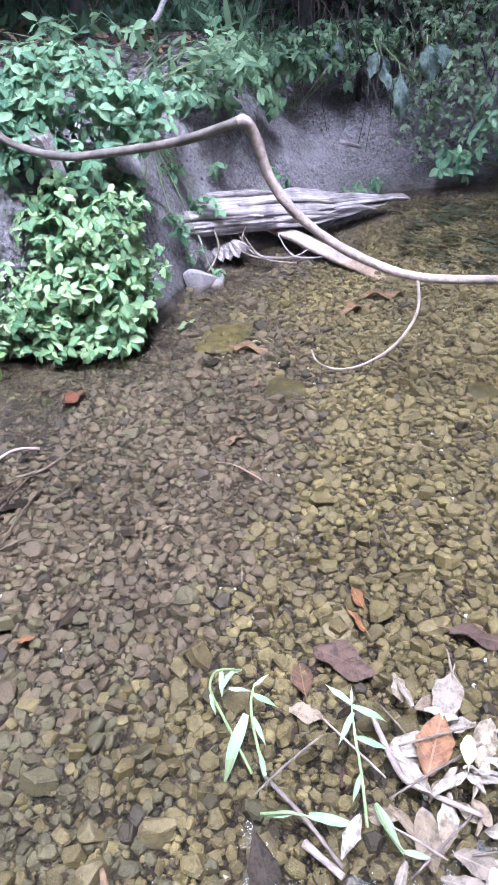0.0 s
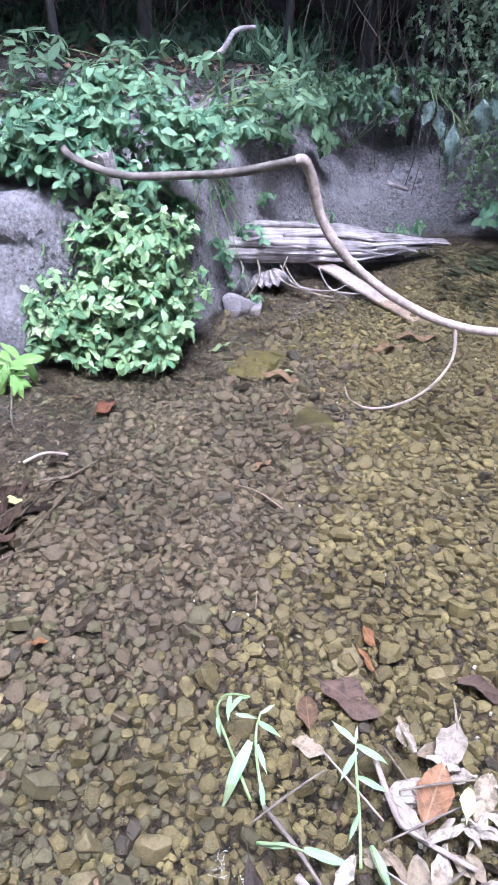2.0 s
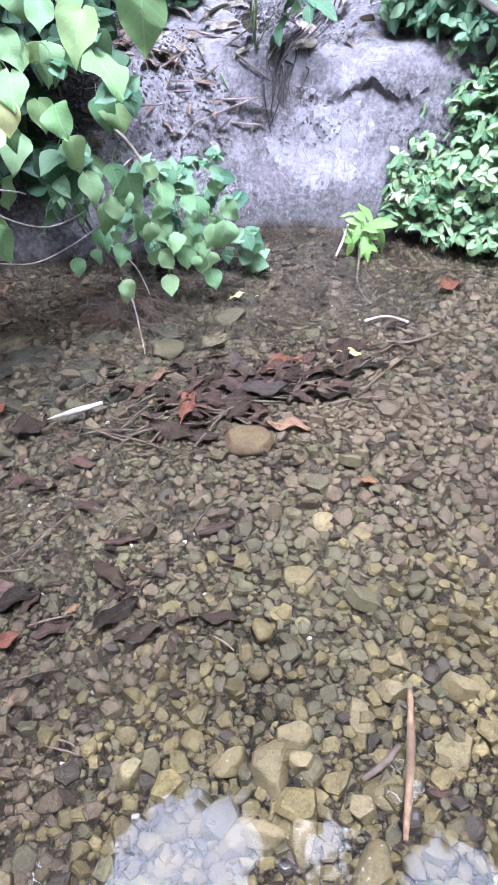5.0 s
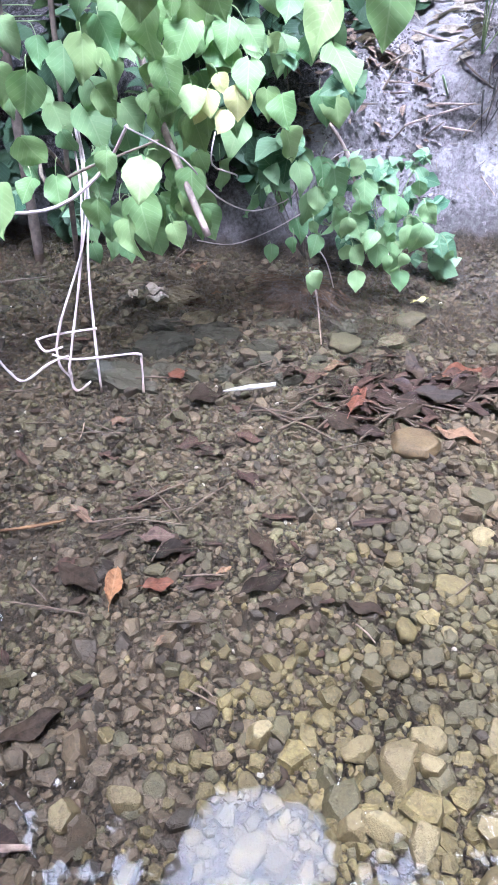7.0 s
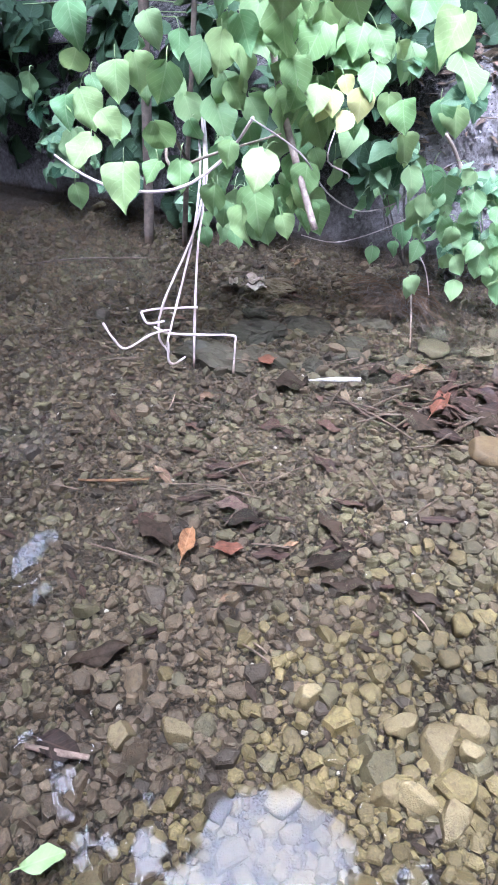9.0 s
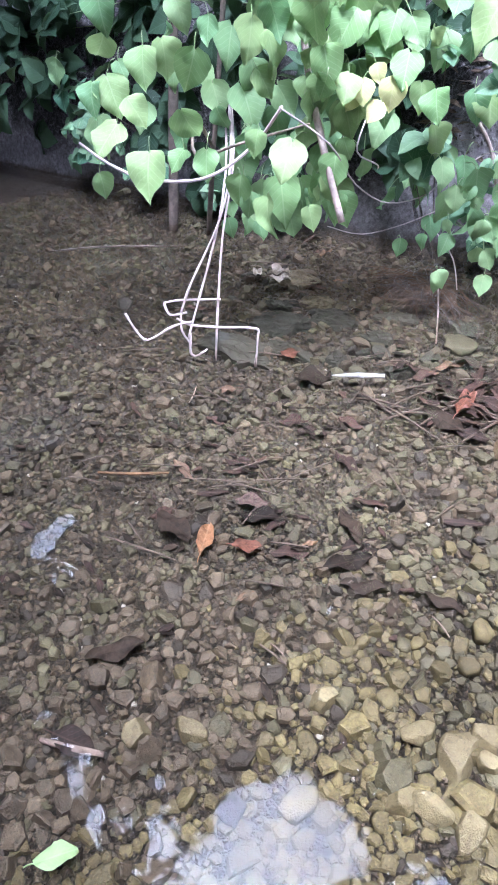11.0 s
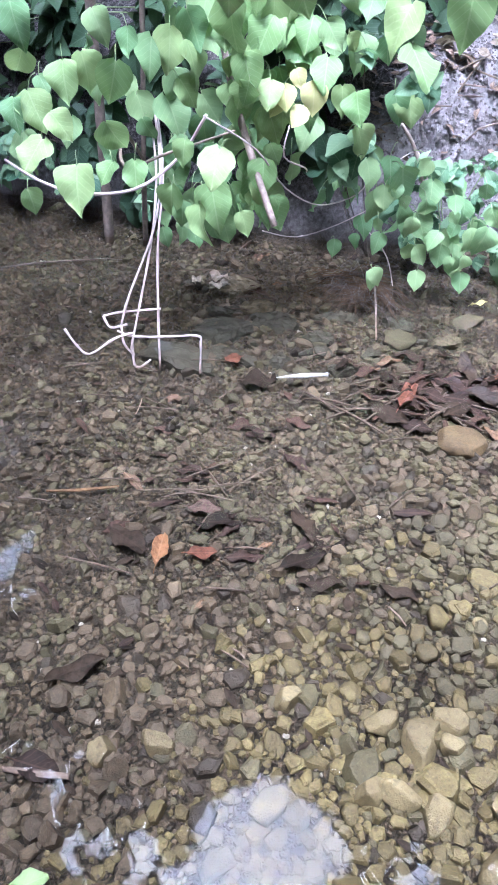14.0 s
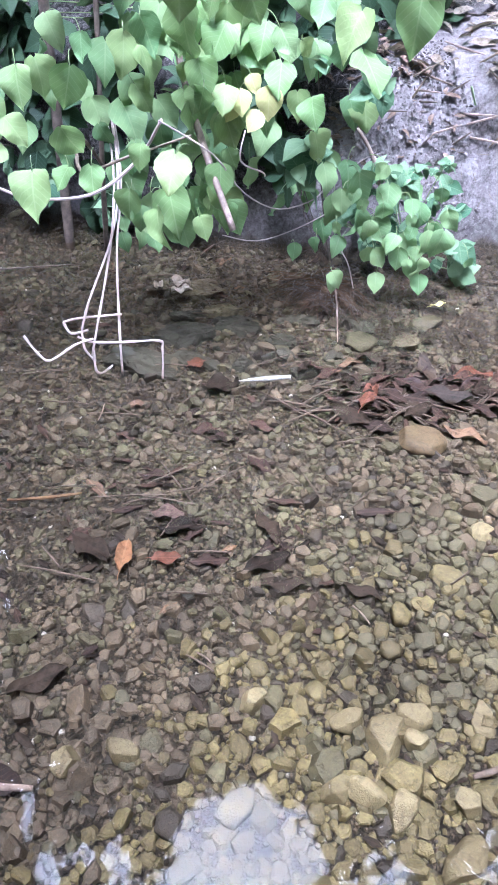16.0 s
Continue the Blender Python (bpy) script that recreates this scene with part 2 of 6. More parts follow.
SOIL, WATER = ground_material(), water_material()
STONE_BROWN = stone_material("brown_gravel", (0.205, 0.159, 0.102), (0.07, 0.054, 0.037), 0.55, (0.105, 0.082, 0.056))
STONE_OLIVE = stone_material("algae_gravel", (0.28, 0.234, 0.105), (0.10, 0.083, 0.038), 0.55, (0.128, 0.104, 0.05))
STONE_GREEN = stone_material("green_gravel", (0.18, 0.163, 0.09), (0.07, 0.064, 0.036), 0.55, (0.095, 0.084, 0.05))
# dark tone for stray pebbles, the dimmer left side and crevice shade
STONE_DARK_SHADE = stone_material("dark_shade_gravel", (0.085, 0.067, 0.05), (0.03, 0.024, 0.018), 0.55, (0.05, 0.04, 0.03))
CLAY = stone_material("grey_clay_clod", (0.34, 0.31, 0.325), (0.20, 0.178, 0.185), 0.9, (0.25, 0.225, 0.23))
CRUMB = stone_material("soil_crumb", (0.22, 0.195, 0.20), (0.08, 0.07, 0.07), 0.9, (0.12, 0.105, 0.105))
SLAB = stone_material("dark_slab", (0.07, 0.066, 0.043), (0.034, 0.032, 0.022), 0.6, (0.05, 0.045, 0.033), 0.7)
SLAB_OCHRE = stone_material("ochre_slab", (0.21, 0.175, 0.10), (0.13, 0.108, 0.064), 0.5, (0.12, 0.10, 0.066), 0.7)
STONE_MOSS = stone_material("mossy_stone", (0.16, 0.132, 0.034), (0.085, 0.07, 0.02), 0.55, (0.045, 0.038, 0.016))
STONE_YELLOW = stone_material("yellow_stone", (0.30, 0.258, 0.148), (0.20, 0.168, 0.092), 0.55, (0.19, 0.155, 0.085), 0.6)
STONE_OCHRE = stone_material("ochre_stone", (0.215, 0.16, 0.085), (0.17, 0.125, 0.068), 0.5, (0.115, 0.084, 0.048), 0.75)
STONE_PALE = stone_material("pale_pebble", (0.6, 0.58, 0.54), (0.4, 0.38, 0.34), 0.55, (0.36, 0.33, 0.29), 0.5)
STONE_GREY = stone_material("grey_stone", (0.40, 0.355, 0.365), (0.24, 0.21, 0.215), 0.8, (0.28, 0.245, 0.25))
LEAF_HEART = leaf_material("heart_leaf_green", (0.37, 0.465, 0.2), (0.22, 0.355, 0.145), (0.44, 0.53, 0.29), 0.36)
LEAF_DEEP = leaf_material("heart_leaf_deep_green", (0.355, 0.47, 0.225), (0.17, 0.305, 0.14), (0.41, 0.5, 0.28), 0.34)
LEAF_YELLOW = leaf_material("young_leaf_yellow", (0.66, 0.62, 0.30), (0.54, 0.55, 0.22), (0.68, 0.64, 0.38))
LEAF_BUSH = leaf_material("bush_leaf_green", (0.43, 0.55, 0.265), (0.085, 0.18, 0.085), (0.38, 0.46, 0.25))
LEAF_TOP = leaf_material("upper_leaf_green", (0.31, 0.44, 0.25), (0.065, 0.145, 0.085), (0.29, 0.38, 0.23))
# deep shade behind the plants is put into this leaf colour
LEAF_SHADED = leaf_material("shade_darkened_leaf", (0.09, 0.145, 0.08), (0.022, 0.045, 0.026), (0.11, 0.16, 0.10))
LEAF_SLOPE = leaf_material("slope_leaf_green", (0.26, 0.37, 0.205), (0.06, 0.11, 0.065), (0.2, 0.28, 0.17))
LEAF_CREEP = leaf_material("creeper_leaf_green", (0.38, 0.46, 0.29), (0.10, 0.145, 0.085), (0.35, 0.42, 0.27))
# leaf colour sunk near black so mirrored crowns lay no haze on the water
LEAF_CANOPY = leaf_material("canopy_leaf_blackened", (0.026, 0.036, 0.015), (0.011, 0.017, 0.008), (0.026, 0.034, 0.017), 0.03)
LEAF_GREY = leaf_material("greyish_leaf", (0.30, 0.36, 0.32), (0.14, 0.19, 0.16), (0.3, 0.36, 0.32), 0.1)
LEAF_LIME = leaf_material("lime_leaf", (0.30, 0.45, 0.13), (0.2, 0.35, 0.09), (0.36, 0.5, 0.2), 0.3)
LEAF_CREAM = leaf_material("cream_leaf", (0.62, 0.62, 0.43), (0.42, 0.48, 0.27), (0.62, 0.62, 0.45))
LEAF_PALE = leaf_material("pale_green_leaf", (0.36, 0.43, 0.27), (0.24, 0.33, 0.18), (0.36, 0.44, 0.27))
SUNKEN_GRASS = leaf_material("sunken_grass", (0.085, 0.082, 0.05), (0.03, 0.032, 0.02), (0.08, 0.08, 0.05), 0.05)
DEAD_DARK = leaf_material("sodden_leaf", (0.07, 0.05, 0.036), (0.018, 0.013, 0.011), (0.07, 0.05, 0.04), 0.05, 0.65)
DEAD_WET = leaf_material("wet_brown_leaf", (0.105, 0.062, 0.05), (0.035, 0.024, 0.022), (0.13, 0.085, 0.065), 0.05, 0.6)
DEAD_PURPLE = leaf_material("purplish_dead_leaf", (0.17, 0.115, 0.10), (0.09, 0.062, 0.056), (0.2, 0.15, 0.13), 0.05, 0.6)
DEAD_TAN = leaf_material("tan_dead_leaf", (0.34, 0.24, 0.19), (0.12, 0.08, 0.06), (0.36, 0.27, 0.21), 0.1)
DEAD_BROWN = leaf_material("brown_dead_leaf", (0.30, 0.19, 0.12), (0.15, 0.095, 0.07), (0.36, 0.26, 0.18), 0.1)
DEAD_RED = leaf_material("red_dead_leaf", (0.21, 0.09, 0.06), (0.14, 0.06, 0.042), (0.30, 0.14, 0.1), 0.1)
DEAD_ORANGE = leaf_material("orange_dead_leaf", (0.36, 0.19, 0.10), (0.24, 0.115, 0.06), (0.46, 0.3, 0.18), 0.15)
DEAD_PALE = leaf_material("bleached_dead_leaf", (0.50, 0.43, 0.355), (0.24, 0.185, 0.14), (0.40, 0.34, 0.27), 0.1)
WOOD_LOG = wood_material("weathered_log", (0.62, 0.535, 0.52), (0.14, 0.11, 0.105), (2.2, 34, 34))
WOOD_BARK = wood_material("brown_bark", (0.25, 0.19, 0.155), (0.11, 0.085, 0.07), (30, 30, 30))
WOOD_LIMB = wood_material("grey_brown_limb", (0.22, 0.18, 0.15), (0.10, 0.08, 0.07), (30, 30, 30))
WOOD_DARK = wood_material("dark_bark", (0.10, 0.088, 0.08), (0.03, 0.026, 0.025), (14, 14, 4))
WOOD_PALE = wood_material("pale_stick", (0.46, 0.36, 0.30), (0.22, 0.165, 0.14), (40, 40, 40))
WOOD_TAN = wood_material("orange_brown_stick", (0.31, 0.185, 0.095), (0.13, 0.075, 0.04), (40, 40, 40))
WOOD_WET = wood_material("wet_twig", (0.16, 0.115, 0.085), (0.06, 0.045, 0.035), (40, 40, 40), 0.4)
ROOT_BROWN = wood_material("brown_root", (0.17, 0.10, 0.05), (0.07, 0.042, 0.024), (40, 40, 40), 0.8)
STEM_PINK = wood_material("pinkish_white_stem", (0.66, 0.55, 0.53), (0.48, 0.38, 0.365), (40, 40, 40), 0.5)
STEM_GREEN = wood_material("green_stem", (0.34, 0.42, 0.19), (0.19, 0.26, 0.10), (40, 40, 40), 0.5)
STEM_DRY = wood_material("dry_vine", (0.34, 0.27, 0.20), (0.13, 0.10, 0.075), (40, 40, 40))

# ---- the shape of the land ----
SHORE = [(-30, -6), (-8, -0.6), (-5.3, 0.35), (-4.4, 0.9), (-3.85, 1.25), (-3.35, 1.52), (-2.98, 1.72), (-2.6, 2.02), (-2.3, 2.25), (-2.08, 2.72), (-1.72, 2.96),
         (-1.38, 3.06), (-1.0, 3.14), (-0.66, 3.42), (-0.52, 4.0), (-0.3, 4.38), (0.1, 4.62), (0.45, 5.1), (0.8, 5.55), (1.5, 5.68), (2.6, 5.6), (8, 5.2), (30, 9)]
WATER_Z = 0.035


def smooth(a, b, x):
    t = np.clip((x - a) / (b - a), 0, 1)
    return t * t * (3 - 2 * t)


def shore_distance(x, y):
    """Metres from the waterline: above nought on the bank, below on the bed."""
    best = np.full(np.shape(x), 1e9)
    below = np.full(np.shape(x), 1e9)
    for (x0, y0), (x1, y1) in zip(SHORE, SHORE[1:]):
        dx, dy = x1 - x0, y1 - y0
        f = np.clip(((x - x0) * dx + (y - y0) * dy) / (dx * dx + dy * dy), 0, 1)
        best = np.minimum(best, np.hypot(x - x0 - f * dx, y - y0 - f * dy))
    line = np.interp(x, [p[0] for p in SHORE], [p[1] for p in SHORE])
    return np.where(y > line, best, -best)


def waves(x, y, scale, seed):
    """Cheap smooth relief: a sum of turned sines."""
    r = np.random.RandomState(seed)
    total = 0.0
    for n in range(7):
        a, p, s = r.uniform(0, 6.283), r.uniform(0, 6.283), scale * r.uniform(0.6, 1.9)
        total = total + np.sin((x * np.cos(a) + y * np.sin(a)) * s + p + 0.8 * np.sin((x * np.sin(a) - y * np.cos(a)) * s * 0.7 + p))
    return total / 7


def land(x, y):
    """The height of the ground."""
    x, y = np.asarray(x, float), np.asarray(y, float)
    d = shore_distance(x, y) + 0.05 * waves(x, y, 6, 1)
    gentle = smooth(-0.7, 0.3, x)
    wide = 0.34 + 0.95 * gentle
    cliff = (0.80 - 0.1 * gentle) * smooth(-0.02, wide, d) ** (0.8 + 0.2 * gentle)
    ledge = 0.34 * smooth(wide - 0.1, wide + 0.9, d) + 0.10 * np.clip(d - 1.2, 0, 3)
    bank = cliff + ledge + smooth(0.02, 0.2, d) * (0.05 * waves(x, y, 7, 2) + 0.03 * waves(x, y, 19, 3) + 0.012 * waves(x, y, 55, 4))
    bed = -0.014 - 0.03 * smooth(0.1, 1.4, -d) * 0.3 + 0.007 * waves(x, y, 8, 5) + 0.004 * waves(x, y, 40, 6)
    near = 0.30 * smooth(0.0, 1.6, -y - 0.75 + 0.22 * waves(x, y, 2.3, 9))
    z = np.where(d > 0, bed + bank + 0.04 * smooth(0, 0.05, d), bed + 0.04 * smooth(-0.07, 0.0, d) + near)
    # steep unseen rim added all round to shut out low skylight
    away = np.hypot((x + 0.6) * 0.95, y - 1.2)
    return z + 2.0 * np.clip(away - 6.9, 0, 5.2) * smooth(6.9, 8.5, away) * (1 + 0.1 * waves(x, y, 1.1, 8))


def lie(x, y):
    """The ground's height at one place, from the finished sheet where it is fine."""
    if -4.8 < x < 2.6 and -0.6 < y < 7.0:
        return float(ZZ[int(np.searchsorted(gy, y)), int(np.searchsorted(gx, x))])
    return float(land(x, y))


# ---- makers ----
def mesh_of(name, verts, faces, material, smoothed=True, uv=None):
    me = bpy.data.meshes.new(name)
    me.from_pydata([tuple(v) for v in verts], [], [tuple(f) for f in faces])
    me.materials.append(material)
    if uv is not None:
        layer = me.uv_layers.new(name="UVMap")
        idx = np.empty(len(me.loops), int)
        me.loops.foreach_get("vertex_index", idx)
        layer.data.foreach_set("uv", np.asarray(uv, float)[idx].ravel())
    me.polygons.foreach_set("use_smooth", [smoothed] * len(me.polygons))
    me.update()
    return me


def under(ob, parent, m=None):
    """Make ob a part of parent, at the world pose m."""
    ob.parent = parent
    ob.matrix_parent_inverse = parent.matrix_basis.inverted() if parent.parent is None else (parent.parent.matrix_basis @ parent.matrix_basis).inverted()
    if m is not None:
        ob.matrix_basis = m
    return ob


def part(name, me, parent, m=None, label=""):
    return tagged(under(new(name, me), parent, m), label)


def base(name, at, label, category, group="", kind=""):
    ob = new(name)
    ob.empty_display_size = 0.05
    ob.matrix_basis = Matrix.Translation(at)
    return tagged(ob, label, category, group, kind)


def tube_data(points, radii, sides=8, knots=0.0, rng=None, closed=True):
    """Vertices and faces of a tapered, slightly knotty tube along a line of points."""
    pts = [Vector(p) for p in points]
    fine, rad = [], []
    for i in range(len(pts) - 1):
        p0, p1, p2, p3 = pts[max(i - 1, 0)], pts[i], pts[i + 1], pts[min(i + 2, len(pts) - 1)]
        for s in range(4):
            t = s / 4
            fine.append(0.5 * ((2 * p1) + (p2 - p0) * t + (2 * p0 - 5 * p1 + 4 * p2 - p3) * t * t + (3 * p1 - p0 - 3 * p2 + p3) * t ** 3))
            rad.append(radii[i] * (1 - t) + radii[i + 1] * t)
    fine.append(pts[-1])
    rad.append(radii[-1])
    verts, faces = [], []
    side = Vector((0.3, 0.2, 1)).normalized()
    for i, p in enumerate(fine):
        along = (fine[min(i + 1, len(fine) - 1)] - fine[max(i - 1, 0)]).normalized()
        side = (side - along * side.dot(along))
        side = side.normalized() if side.length > 1e-4 else along.orthogonal().normalized()
        across = along.cross(side)
        lump = 1 + (rng.uniform(-knots, knots) if rng else 0)
        for k in range(sides):
            a = 2 * math.pi * k / sides
            w = rad[i] * lump * (1 + (rng.uniform(-knots, knots) * 0.5 if rng else 0))
            verts.append(p + (side * math.cos(a) + across * math.sin(a)) * w)
    for i in range(len(fine) - 1):
        for k in range(sides):
            a, b = i * sides + k, i * sides + (k + 1) % sides
            faces.append((a, b, b + sides, a + sides))
    faces.append(tuple(range(sides - 1, -1, -1)))
    faces.append(tuple(range(len(verts) - sides, len(verts))))
    return verts, faces


def tube(name, points, radii, material, sides=8, knots=0.06, seed=1):
    v, f = tube_data(points, radii, sides, knots, random.Random(seed))
    return mesh_of(name, v, f, material)


def leaf_data(shape, fold=0.25, droop=0.25, wave=0.0, seed=0, rows=7, ragged=0.06, slim=False):
    """A unit leaf: base at the origin, tip at y = 1, upper face to +z."""
    r = random.Random(seed)
    verts, uv, faces = [], [], []
    for i in range(rows + 1):
        t = i / rows
        if shape == "heart":
            w = float(np.interp(t, (0, 0.03, 0.08, 0.15, 0.24, 0.34, 0.46, 0.58, 0.7, 0.8, 0.88, 0.94, 1), (0.06, 0.22, 0.33, 0.41, 0.455, 0.465, 0.44, 0.385, 0.295, 0.195, 0.11, 0.055, 0.004)))
            back = 0.085 * (1 - t) ** 4
        elif shape == "oval":
            w = 0.29 * math.sin(math.pi * (t * 0.94 + 0.03)) ** 0.85 + 0.003
            back = 0
        elif shape == "strap":
            w = 0.15 * min(1.0, 5 * t + 0.25) * (1 - t ** 7) + 0.002
            back = 0
        elif shape == "blade":
            w = 0.10 * (math.sin(math.pi * (t * 0.85 + 0.12)) ** 0.8) * (1 - t ** 4) + 0.002
            back = 0
        else:
            w = 0.19 * math.sin(math.pi * (t * 0.95 + 0.025)) ** 0.9 + 0.003
            back = 0
        z = -droop * t * t
        for s in ((-1, 0, 1) if slim else (-1, -0.5, 0, 0.5, 1)):
            x = s * w * (1 + (r.uniform(-ragged, ragged * 0.6) if abs(s) == 1 else 0))
            verts.append((x, t - back * abs(s) ** 0.9, z + fold * abs(x) + wave * math.sin(9 * t + 3 * s + seed) * abs(s) * 0.08))
            uv.append((s * max(w, 0.02) * 2, t))
    for i in range(rows):
        n = 3 if slim else 5
        for k in range(n - 1):
            a = i * n + k
            faces.append((a, a + 1, a + n + 1, a + n))
    return np.array(verts), faces, np.array(uv)


def leaf_meshes(name, shape, material, count=4, fold=0.25, droop=0.25, wave=0.5, seed=0, rows=7, ragged=0.06):
    out = []
    for n in range(count):
        v, f, uv = leaf_data(shape, fold * (0.5 + 0.4 * n), droop * (0.5 + 0.5 * n), wave, seed + n, rows, ragged)
        out.append(mesh_of(name, v, f, material, True, uv))
    return out


def leaf_pose(at, tip, face, size, roll=0.0):
    """A pose with the leaf's base at a point, its tip along one way and its face towards another."""
    y = Vector(tip).normalized()
    z = Vector(face) - y * Vector(face).dot(y)
    z = z.normalized() if z.length > 1e-3 else y.orthogonal().normalized()
    x = y.cross(z)
    m = Matrix((x, y, z)).transposed().to_4x4()
    return Matrix.Translation(at) @ m @ Matrix.Rotation(roll, 4, "Y") @ Matrix.Scale(size, 4)


def joined_leaves(name, poses, shape, material, seed=0, fold=0.25, droop=0.3, rows=4, slim=False):
    """Many leaves as one mesh."""
    kinds = [leaf_data(shape, fold * (0.4 + 0.5 * n), droop * (0.3 + 0.6 * n), 0.4, seed + n, rows, 0.06, slim) for n in range(3)]
    verts, faces, uvs, at = [], [], [], 0
    for n, m in enumerate(poses):
        v, f, uv = kinds[n % 3]
        a = np.array(m)
        verts.append(v @ a[:3, :3].T + a[:3, 3])
        faces.append(np.array(f) + at)
        uvs.append(uv)
        at += len(v)
    return mesh_of(name, np.concatenate(verts), np.concatenate(faces).tolist(), material, True, np.concatenate(uvs))


def stone_shape(seed, flat=0.6, corners=6, rings=((0.95, -0.8), (1.0, 0.15), (0.88, 0.75), (0.6, 1.0))):
    """A unit pebble: a blocky, many-cornered piece with worn upper edges."""
    r = random.Random(seed)
    n = corners + r.randint(-1, 1)
    lean_x, lean_y = r.gauss(0, 0.16), r.gauss(0, 0.16)
    long, turn = r.uniform(1.0, 1.17), r.uniform(0, 6.28)
    outline = []
    for k in range(n):
        a = 2 * math.pi * (k + r.uniform(-0.33, 0.33)) / n
        w = r.uniform(0.72, 1.14)
        outline.append((w * math.cos(a) * long, w * math.sin(a) / long))
    verts = []
    for wide, high in rings:
        for x, y in outline:
            q = wide * r.uniform(0.95, 1.05)
            z = high * flat + (x * lean_x + y * lean_y) * (high > 0.5) + r.gauss(0, 0.03)
            verts.append((q * x * math.cos(turn) - q * y * math.sin(turn), q * x * math.sin(turn) + q * y * math.cos(turn), z))
    faces = [(i * n + k, i * n + (k + 1) % n, i * n + n + (k + 1) % n, i * n + n + k) for i in range(len(rings) - 1) for k in range(n)]
    faces += [tuple(range(n - 1, -1, -1)), tuple(range((len(rings) - 1) * n, len(rings) * n))]
    return np.array(verts), faces


STONES = [stone_shape(100 + n, 0.42 + 0.06 * (n % 5), 6, ((1.0, -0.6), (0.92, 0.7), (0.6, 1.0))) for n in range(24)]
GRIT = [stone_shape(700 + n, 0.7, 4, ((1.0, -0.6), (0.65, 1.0))) for n in range(6)]


def big_stone(name, seed, material, flat=0.6, cuts=9, far_=(0.5, 0.8), strata=0):
    """A larger stone with worn edges: a finer hull, softened."""
    r = random.Random(seed)
    bm = bmesh.new()
    bmesh.ops.create_icosphere(bm, subdivisions=4, radius=1)
    planes = [(Vector((r.gauss(0, 1), r.gauss(0, 1), r.gauss(0, 0.9))).normalized(), r.uniform(*far_)) for _ in range(cuts)]
    if flat < 0.8:
        planes.append((Vector((0.1, 0.05, 1)).normalized(), 0.6))
    for v in bm.verts:
        for n, far in planes:
            over = v.co.dot(n) - far
            if over > 0:
                v.co -= n * over * 0.94
        v.co += v.co * 0.035 * noise.noise(v.co * 3 + Vector((seed, 0, 0)))
        if strata:
            h = v.co.z + 0.32 * noise.noise(v.co * 2.6 + Vector((seed, 3, 0))) + 0.12 * noise.noise(v.co * 6)
            v.co.z = (math.floor(h * strata) + 0.25 * (h * strata % 1.0)) / strata
            v.co.x += 0.1 * noise.noise(Vector((v.co.z * 9, seed, v.co.y * 3)))
        v.co.z *= flat
    verts = [v.co[:] for v in bm.verts]
    faces = [tuple(v.index for v in f.verts) for f in bm.faces]
    bm.free()
    return mesh_of(name, verts, faces, material, not strata)


# ---- ground and water ----
def axis(lo, hi, step, far):
    inner = np.arange(lo, hi + step / 2, step)
    out, g = [], step
    while sum(out) < far:
        g *= 1.28
        out.append(g)
    steps = np.cumsum(out)
    return np.concatenate([lo - steps[::-1], inner, hi + steps])


gx, gy = axis(-4.8, 2.6, 0.017, 600), axis(-0.6, 7.0, 0.017, 600)
XX, YY = np.meshgrid(gx, gy)
ZZ = land(XX, YY)
nx, ny = len(gx), len(gy)
me = bpy.data.meshes.new("ground")
me.vertices.add(nx * ny)
# the steep face is broken by small ledges that lean out
face = smooth(0.08, 0.25, ZZ) * (1 - smooth(0.9, 1.35, ZZ)) * (np.abs(XX) < 5) * (YY < 7)
mid_face = np.exp(-((XX + 1.5) / 0.2) ** 2)
crack = ZZ - 0.60 - 0.07 * np.sin((XX + 1.75) * 8.0) - 0.05 * waves(XX, YY, 14, 23) - 0.02 * waves(XX, YY, 48, 25)
lean = 0.04 * waves(XX + YY, ZZ * 1.5, 7, 21) + 0.016 * waves(XX + YY, ZZ, 22, 24)
lean = lean + mid_face * (0.05 * smooth(-0.016, 0.016, crack) * (1 - smooth(0.03, 0.3, crack)) - 0.012 * smooth(-0.16, -0.02, crack) * (1 - smooth(-0.02, 0.02, crack)))
chips = 0.010 * np.abs(waves(XX - YY, ZZ * 1.3 + YY, 38, 27)) + 0.007 * waves(XX + 0.5 * YY, ZZ * 2 + YY, 85, 28) + 0.006 * waves(XX - YY, 2 * ZZ, 140, 29)
lean = (lean + chips) * face
rough = (0.012 * waves(XX, YY + ZZ, 45, 26) + 0.006 * waves(XX, YY - ZZ, 110, 30)) * face
SHEET = np.stack([XX + 0.4 * lean, YY - 0.9 * lean, ZZ + rough], -1)
me.vertices.foreach_set("co", SHEET.ravel())
corner = (np.arange(ny - 1)[:, None] * nx + np.arange(nx - 1)[None]).ravel()
quads = np.stack([corner, corner + 1, corner + nx + 1, corner + nx], 1)
me.loops.add(quads.size)
me.loops.foreach_set("vertex_index", quads.ravel())
me.polygons.add(len(quads))
me.polygons.foreach_set("loop_start", np.arange(len(quads)) * 4)
me.polygons.foreach_set("use_smooth", (face[:-1, :-1] < 0.3).ravel())
me.update(calc_edges=True)
me.materials.append(SOIL)
ground = tagged(new("ground", me), "silty grey stream bank and gravelly bed under forest", "ground", kind="structure")

wx, wy = np.linspace(-11, 9, 60), np.linspace(-8, 9, 60)
wv = [(x, y, WATER_Z) for y in wy for x in wx]
wf = [(j * 60 + i, j * 60 + i + 1, j * 60 + i + 61, j * 60 + i + 60) for j in range(59) for i in range(59)]
